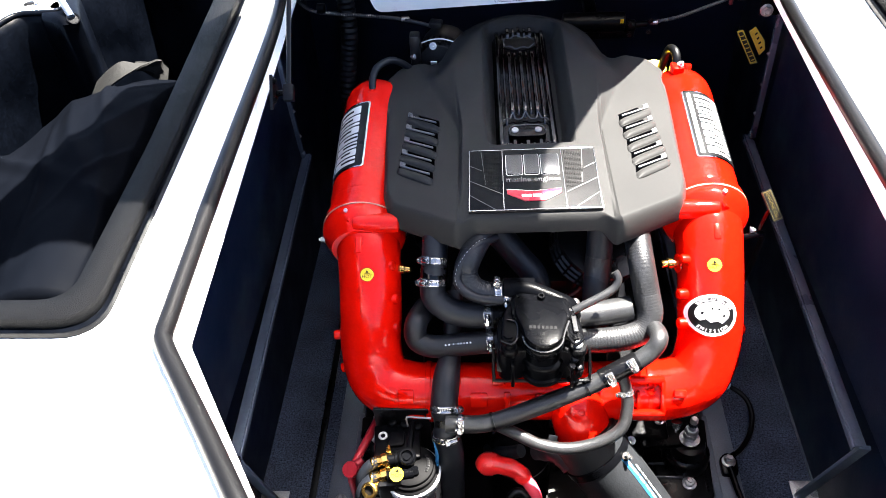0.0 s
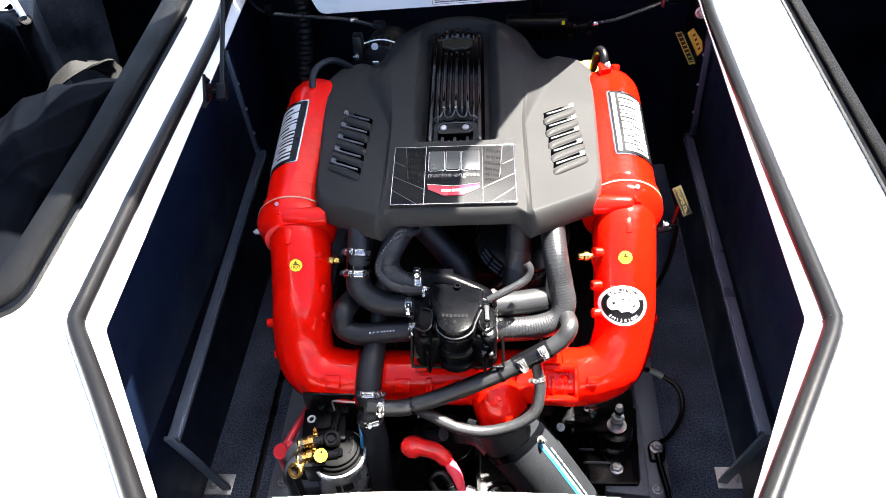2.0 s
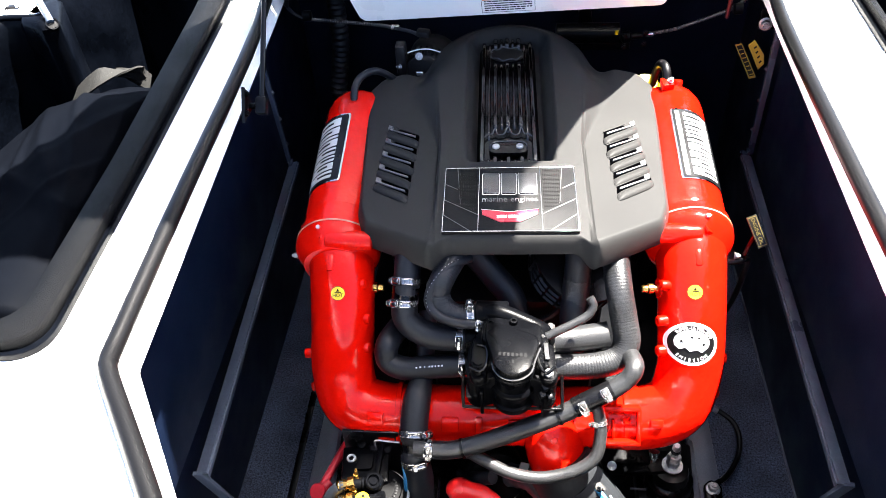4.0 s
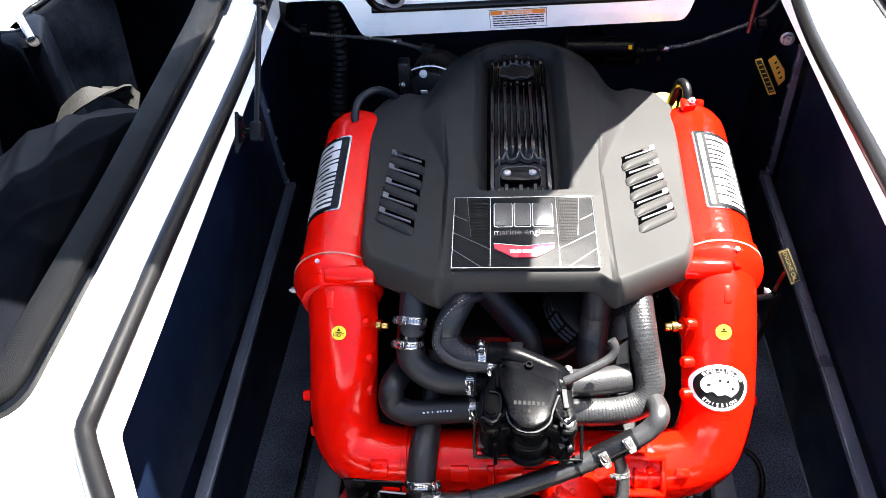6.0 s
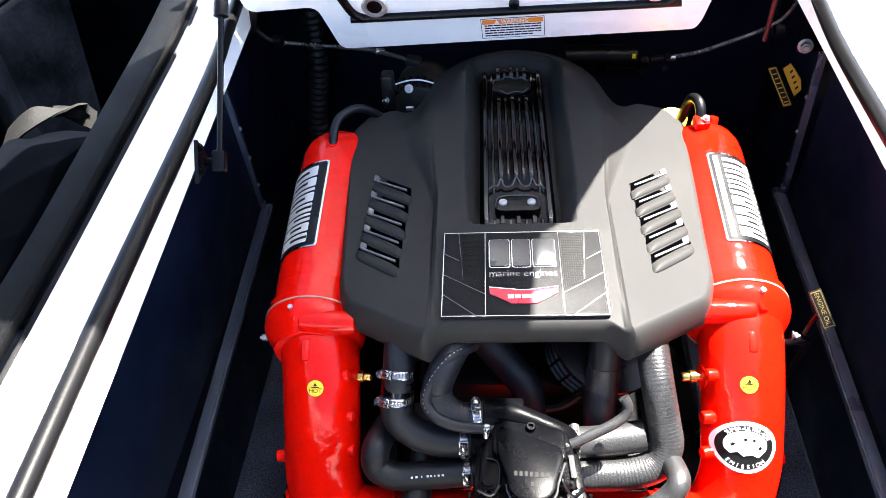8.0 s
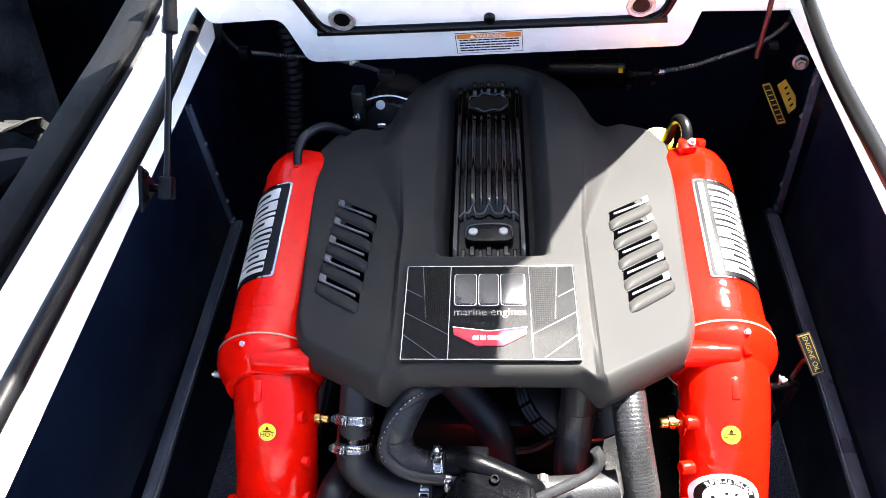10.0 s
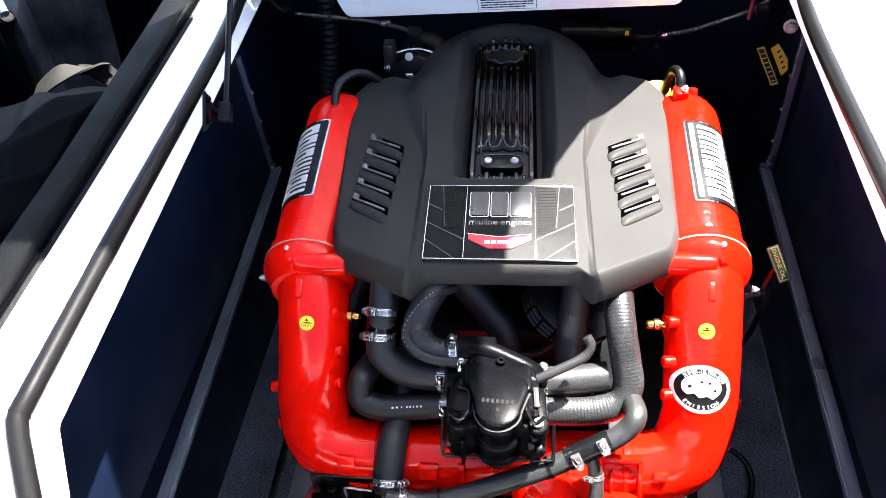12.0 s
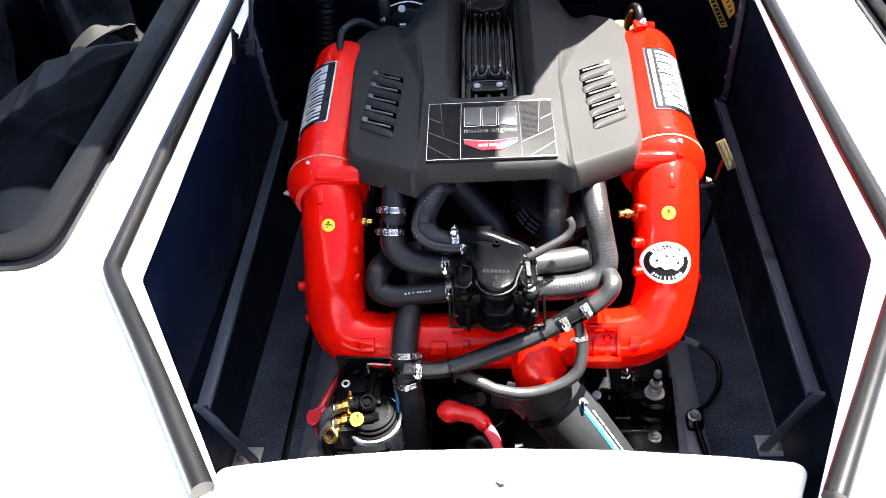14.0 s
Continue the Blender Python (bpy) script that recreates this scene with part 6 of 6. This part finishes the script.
part("body", turned([(0.012, 0), (0.024, 0.003), (0.024, 0.15), (0.012, 0.153)], (0.09, 1.83, 0.64), (1, 0, 0), 24), BLACK_CAST, act)
part("tag", block((0.008, 0.002, 0.01), Matrix.Translation((0.232, 1.807, 0.652)), 0), YELLOW, act)
part("rod_end", turned([(0.009, 0), (0.014, 0.004), (0.014, 0.02), (0.008, 0.024), (0.008, 0.05)], (0.245, 1.82, 0.632), (1, 0, 0.1), 16), BLACK_CAST, act)
for x, z in ((0.25, 0.645), (0.252, 0.615), (0.30, 0.652), (0.298, 0.622)):
    part("nut", bolt((x, 1.805, z), (0, -0.9, 0.3), 0.005, 0.005), BLACK_CAST, act)
part("fixing", block((0.2, 0.05, 0.02), Matrix.Translation((0.17, 1.86, 0.60)), 0.004), BLACK_CAST, act)
part("stay", block((0.03, 0.26, 0.03), Matrix.Translation((0.17, 1.96, 0.61)), 0.004), BLACK_CAST, act)
for pts, lab in (([(0.30, 1.82, 0.64), (0.36, 1.82, 0.65), (0.41, 1.82, 0.668), (0.49, 1.82, 0.703), (0.53, 1.82, 0.745), (0.56, 1.9, 0.76), (0.595, 1.95, 0.76)], "braided grey steering cable"), ([(-0.595, 1.9, 0.72), (-0.53, 1.82, 0.702), (-0.46, 1.82, 0.687), (-0.39, 1.82, 0.68), (-0.30, 1.8, 0.678), (-0.21, 1.75, 0.672), (-0.20, 1.72, 0.62)], "thin braided grey control cable")):
    c = thing("control_cable", pts[0], lab, "cable", "control cables")
    part("sheath", tube(pts, 0.0036, 10, 0.003, 0.0012, 2), BRAID, c)
    part("ferrule", turned([(0.007, 0), (0.007, 0.018), (0.005, 0.02)], pts[0] if pts[0][0] > 0 else pts[4], (1, 0, 0), 12), STEEL, c)
cor = thing("bilge_hose", (-0.46, 1.92, 0.0), "black corrugated bilge hose against the bulkhead", "hose")
part("hose", tube([(-0.45, 1.92, 0.79), (-0.455, 1.92, 0.70), (-0.46, 1.92, 0.57), (-0.485, 1.92, 0.415), (-0.49, 1.92, 0.2), (-0.49, 1.92, 0.0)], 0.02, 14, 0.008, 0.004, 2), RUBBER, cor)
TAG_YELLOW = material("dirty_yellow_tag", (0.30, 0.20, 0.008), 0.5, stain=0.3)
tag = thing("warning_tag", (0.53, 1.80, 0.53), "yellow warning tag hanging in the bay", "tag")
TM = frame_of((0.553, 1.793, 0.534), (-0.1, -0.9, 0.4), (0, 0.1, 1))
part("strip", slab([(0.0, 0.0), (0.016, 0.004), (-0.026, 0.082), (-0.041, 0.078)], 0, 0.002, TM), TAG_YELLOW, tag)
part("strip_field", slab([(0.0005, 0.005), (0.0115, 0.008), (-0.0265, 0.078), (-0.037, 0.075)], 0.002, 0.0022, TM), BLACK_INK, tag, "worn black print")
for k in range(7):
    part("line", slab([(0.0005, 0), (0.0085, 0.0022), (0.0078, 0.0042), (-0.0002, 0.002)], 0.0023, 0.0026, TM @ Matrix.Translation((-0.0052 * k, 0.0085 + 0.0094 * k, 0))), TAG_YELLOW, tag)
part("leaf", slab([(0.018, 0.022), (0.03, 0.036), (0.026, 0.058), (0.002, 0.09), (-0.012, 0.078)], 0, 0.002, TM), TAG_YELLOW, tag)
for k in range(4):
    part("leaf_line", slab([(0.019 - 0.005 * k, 0.036 + 0.011 * k), (0.024 - 0.005 * k, 0.041 + 0.011 * k), (0.022 - 0.005 * k, 0.0445 + 0.011 * k), (0.017 - 0.005 * k, 0.0395 + 0.011 * k)], 0.002, 0.0024, TM), BLACK_INK, tag)
eye = thing("lifting_eye", (0.555, 1.78, 0.68), "steel anchor plate with a bolt beside the coaming", "fitting")
part("plate", block((0.06, 0.006, 0.05), Matrix.Translation((0.575, 1.79, 0.69)), 0.004), BLACK_CAST, eye)
part("eye_bolt", bolt((0.56, 1.785, 0.68), (-0.2, -0.95, 0.2), 0.011, 0.012), DARK_STEEL, eye)

# ---- latch pin on the aft ledge ----
pin = thing("latch_pin", (0.010, 0.544, 0.50), "small steel latch pin on the white ledge", "latch pin")
part("washer", turned([(0.016, 0), (0.016, 0.0015), (0.008, 0.002)], (0.010, 0.544, 0.50), (0, 0, 1), 28), STEEL, pin)
part("pin", turned([(0.007, 0), (0.007, 0.008), (0.0095, 0.010), (0.0095, 0.016), (0.005, 0.018), (0.0, 0.018)], (0.010, 0.544, 0.502), (0, 0, 1), 22), STEEL, pin)


# ---- side lockers ----
def ring(outer, inner, z0, z1, bevel=0.004, least_x=-9.0):
    """A raised frame between two outlines with the same number of points."""
    bm = bmesh.new()
    n = len(outer)
    prof = [(0.0, z0), (0.0, z1 - bevel), (0.03, z1 - bevel * 0.3), (0.07, z1), (0.93, z1), (0.97, z1 - bevel * 0.3), (1.0, z1 - bevel), (1.0, z0 - 0.03)]
    rows = []
    for t, z in prof:
        rows.append([bm.verts.new((o[0] + (i[0] - o[0]) * t, o[1] + (i[1] - o[1]) * t, z)) for o, i in zip(outer, inner)])
    for a, b in zip(rows, rows[1:]):
        for k in range(n):
            if min(a[k].co.x, a[(k + 1) % n].co.x) > least_x:
                bm.faces.new((a[k], a[(k + 1) % n], b[(k + 1) % n], b[k]))
    bmesh.ops.recalc_face_normals(bm, faces=bm.faces[:])
    return bm


def tub(outline, z0, z1, slope=0.9):
    """An open moulded liner below an outline."""
    bm = bmesh.new()
    cx = sum(p[0] for p in outline) / len(outline)
    cy = sum(p[1] for p in outline) / len(outline)
    rows = []
    for t, z in ((1.0, z1), (0.99, z1 - 0.05), (slope, z0 + 0.05), (slope - 0.05, z0 + 0.01), (slope - 0.12, z0)):
        rows.append([bm.verts.new((cx + (x - cx) * t, cy + (y - cy) * t, z)) for x, y in outline])
    n = len(outline)
    for a, b in zip(rows, rows[1:]):
        for k in range(n):
            bm.faces.new((a[k], a[(k + 1) % n], b[(k + 1) % n], b[k]))
    bm.faces.new(rows[-1])
    bmesh.ops.recalc_face_normals(bm, faces=bm.faces[:])
    bmesh.ops.reverse_faces(bm, faces=bm.faces[:])
    return bm


port_out = rounded([(-1.25, 0.648), (-0.570, 0.648), (-0.580, 1.04), (-0.599, 1.56), (-0.630, 1.9), (-1.25, 1.9)], 0.06)
port_ring = rounded([(-1.24, 0.656), (-0.578, 0.656), (-0.587, 1.04), (-0.606, 1.56), (-0.637, 1.89), (-1.24, 1.89)], 0.055)
port_in = rounded([(-1.21, 0.694), (-0.622, 0.694), (-0.630, 1.04), (-0.661, 1.56), (-0.690, 1.86), (-1.21, 1.86)], 0.045)
star_out = rounded([(0.640, 0.55), (1.13, 0.55), (1.13, 1.9), (0.652, 1.9)], 0.06)
star_ring = rounded([(0.650, 0.56), (1.13, 0.56), (1.13, 1.89), (0.662, 1.89)], 0.055)
star_in = rounded([(0.662, 0.58), (1.10, 0.58), (1.10, 1.87), (0.674, 1.87)], 0.045)
for nm, hole, o, i in (("port", port_out, port_ring, port_in), ("starboard", star_out, star_ring, star_in)):
    structure("locker_trim_" + nm, ring(o, i, DECK, DECK + 0.026, 0.006), GUNWALE, "textured black trim frame round a deck locker", "trim", 50)
    structure("locker_liner_" + nm, tub(i, 0.25, DECK - 0.004), LOCKER, "moulded black plastic locker liner", "locker", 50)
    # black strip drawn as the shadow gap between trim and deck
    structure("locker_gap_shade_" + nm, ring(hole, o, DECK - 0.01, DECK + 0.010, 0.002), LOCKER, "thin black strip painted as the shadow gap under the locker trim", "trim", 50)


# black canvas bag in the port locker
def bag_top(x, y):
    u = (x + 1.06 + 0.03 * (y - 0.69) / 0.94) / 0.44
    v = (y - 0.69) / 0.94
    edge = min(1.0, 5 * max(0.0, min(u, 1 - u)) ** 0.8, 7 * max(0.0, min(v, 1 - v)) ** 0.8)
    edge *= smooth_step(-0.02, 0.10, (min(1.36 + (x + 0.993) * 1.3, 1.58 - 0.3 * max(0.0, x + 0.80)) - y) * 0.6)
    crest = math.exp(-((u - 0.75) / 0.36) ** 2) * (1 - 0.9 * smooth_step(1.2, 1.45, y))
    z = 0.42 + (0.25 + 0.09 * crest + 0.04 * math.sin(v * 2.6 + 0.3)) * edge
    z += 0.028 * noise.noise(Vector((x * 5, y * 4, 0.3))) * edge
    for k, (gx, gy, c, w, h) in enumerate(((0.86, 0.5, -0.13, 0.03, 0.022), (0.55, 0.83, 0.42, 0.025, 0.02), (0.94, 0.34, -0.33, 0.02, 0.016), (0.7, -0.71, -1.36, 0.03, 0.02), (0.4, 0.92, 0.62, 0.018, 0.014), (0.8, -0.6, -1.22, 0.016, 0.012), (0.97, 0.24, -0.58, 0.018, 0.014))):
        t = gx * x + gy * y - c + 0.03 * noise.noise(Vector((x * 4, y * 4, k)))
        z += 0.7 * h * max(0.0, 1 - abs(t) / w) ** 1.3 * edge * (0.5 + noise.noise(Vector((x * 3, y * 3, k + 5.0))))
    z += 0.003 * noise.noise(Vector((x * 22 + y * 9, y * 14 - x * 10, 3.1))) * edge
    return z + 0.045 * smooth_step(1.15, 1.36, y) * edge


def bag_mesh():
    bm = bmesh.new()
    nu, nv = 90, 130
    rows = []
    for j in range(nv + 1):
        v = j / nv
        row = []
        for i in range(nu + 1):
            x = -1.06 + 0.44 * i / nu - 0.03 * v
            y = 0.69 + 0.94 * v
            row.append(bm.verts.new((x, y, bag_top(x, y))))
        rows.append(row)
    for a, b in zip(rows, rows[1:]):
        for k in range(nu):
            bm.faces.new((a[k], a[k + 1], b[k + 1], b[k]))
    rim = [e for e in bm.edges if e.is_boundary]
    got = bmesh.ops.extrude_edge_only(bm, edges=rim)
    for g in got["geom"]:
        if isinstance(g, bmesh.types.BMVert):
            g.co.z = 0.255
    bmesh.ops.recalc_face_normals(bm, faces=bm.faces[:])
    return bm


bag = thing("canvas_bag", (-0.85, 1.1, 0.25), "crumpled black canvas bag stowed in the deck locker", "bag")
part("body", bag_mesh(), CANVAS, bag, "", 80)


def strap(pts, w, t, up=(0, 0, 1)):
    path = spline(pts, 0.01)
    bm = bmesh.new()
    rows = []
    for i, p in enumerate(path):
        d = Vector(path[min(i + 1, len(path) - 1)] - path[max(i - 1, 0)]).normalized()
        s = d.cross(Vector(up)).normalized()
        n = s.cross(d)
        c = Vector(p)
        rows.append([bm.verts.new(c + s * a * w / 2 + n * b * t / 2) for a, b in ((-1, -1), (1, -1), (1, 1), (-1, 1))])
    for a, b in zip(rows, rows[1:]):
        for k in range(4):
            bm.faces.new((a[k], a[(k + 1) % 4], b[(k + 1) % 4], b[k]))
    bm.faces.new(rows[0][::-1])
    bm.faces.new(rows[-1])
    bmesh.ops.recalc_face_normals(bm, faces=bm.faces[:])
    return bm


hp = [(-1.000, 1.475, 0.640), (-0.950, 1.462, 0.690), (-0.895, 1.452, 0.738), (-0.850, 1.455, 0.764), (-0.826, 1.485, 0.757), (-0.814, 1.52, 0.728), (-0.806, 1.545, 0.69)]
part("handle", strap([(x, y, max(z - 0.006, bag_top(x, y) + 0.006)) for x, y, z in hp], 0.042, 0.004, (-0.35, -0.5, 0.8)), GREY_WEB, bag, "grey webbing handle")
part("handle_fold", strap([(-0.842, 1.492, 0.742), (-0.826, 1.500, 0.737), (-0.814, 1.515, 0.722), (-0.812, 1.53, 0.70)], 0.020, 0.004, (0.2, -0.7, 0.7)), GREY_WEB, bag)

# raised white side deck outboard of the port locker, with the rolled rim of the liner and a hinge rod in its slot
edge = [(-1.135, 1.20), (-1.115, 1.33), (-1.093, 1.44), (-1.078, 1.492), (-1.055, 1.512), (-1.0, 1.514), (-0.975, 1.517), (-0.982, 1.545), (-1.002, 1.575), (-1.004, 1.62), (-0.994, 1.65), (-0.955, 1.87)]
side = rounded(edge, 0.010, 3) + [(-1.66, 1.87), (-1.66, 1.20)]
structure("side_deck", slab(side, DECK + 0.002, DECK + 0.036, None, 0.0), GELCOAT, "raised white side deck beside the locker", "deck", 30)
rim = thing("locker_rim", (-1.0, 1.5, 0.25), "glossy black moulded liner rim with a steel hinge rod", "locker rim")
wall = bmesh.new()
rows = []
for inset, z in ((0.0, DECK + 0.030), (0.010, DECK + 0.026), (0.016, DECK + 0.012), (0.020, DECK - 0.05), (0.045, 0.5), (0.07, 0.252)):
    rows.append([wall.verts.new((x + inset * 0.75, y - inset * 0.65, z)) for x, y in rounded(edge, 0.016, 4)])
for a, b in zip(rows, rows[1:]):
    for k in range(len(a) - 1):
        wall.faces.new((a[k], a[k + 1], b[k + 1], b[k]))
bmesh.ops.recalc_face_normals(wall, faces=wall.faces[:])
part("liner_wall", wall, LOCKER, rim, "", 60)
part("rolled_rim", tube([(x + 0.004, y - 0.004, DECK + 0.031) for x, y in edge], 0.0065, 10, 0.01), LOCKER, rim)
post = bmesh.new()
rows = []
for t, z in ((0.25, DECK + 0.036), (0.8, DECK + 0.034), (1.0, DECK + 0.024), (1.0, 0.70), (1.15, 0.5), (1.2, 0.252)):
    c = Vector((-0.995, 1.535))
    rows.append([post.verts.new((c.x + (x - c.x) * t, c.y + (y - c.y) * t, z)) for x, y in rounded([(-1.012, 1.49), (-0.945, 1.462), (-0.918, 1.485), (-0.965, 1.60), (-1.01, 1.60)], 0.018, 4)])
for a, b in zip(rows, rows[1:]):
    for k in range(len(a)):
        post.faces.new((a[k], a[(k + 1) % len(a)], b[(k + 1) % len(a)], b[k]))
post.faces.new(rows[0])
bmesh.ops.recalc_face_normals(post, faces=post.faces[:])
part("ridge", post, LOCKER, rim, "", 50)
part("slot", turned([(0.0125, 0), (0.0135, 0.0015), (0.0125, 0.003), (0.0105, 0.002), (0.010, -0.004), (0.0, -0.004)], (-0.932, 1.482, DECK + 0.030), (0.55, -0.5, 0.7), 20), BLACK_INK, rim)
part("hinge_rod", tube([(-0.972, 1.528, DECK + 0.062), (-0.955, 1.507, DECK + 0.052), (-0.934, 1.482, DECK + 0.034)], 0.0075, 16), BAR, rim, "dull steel hinge rod")
part("latch_plate", block((0.030, 0.016, 0.004), Matrix.Translation((-1.045, 1.545, DECK + 0.038)) @ pose(0, 0, 0, 0, 0, 15), 0.001), BLACK_INK, rim)
for dx in (-0.012, 0.012):
    part("screw", bolt((-1.045 + dx, 1.543, DECK + 0.040), (0, 0, 1), 0.004, 0.004), STEEL, rim)
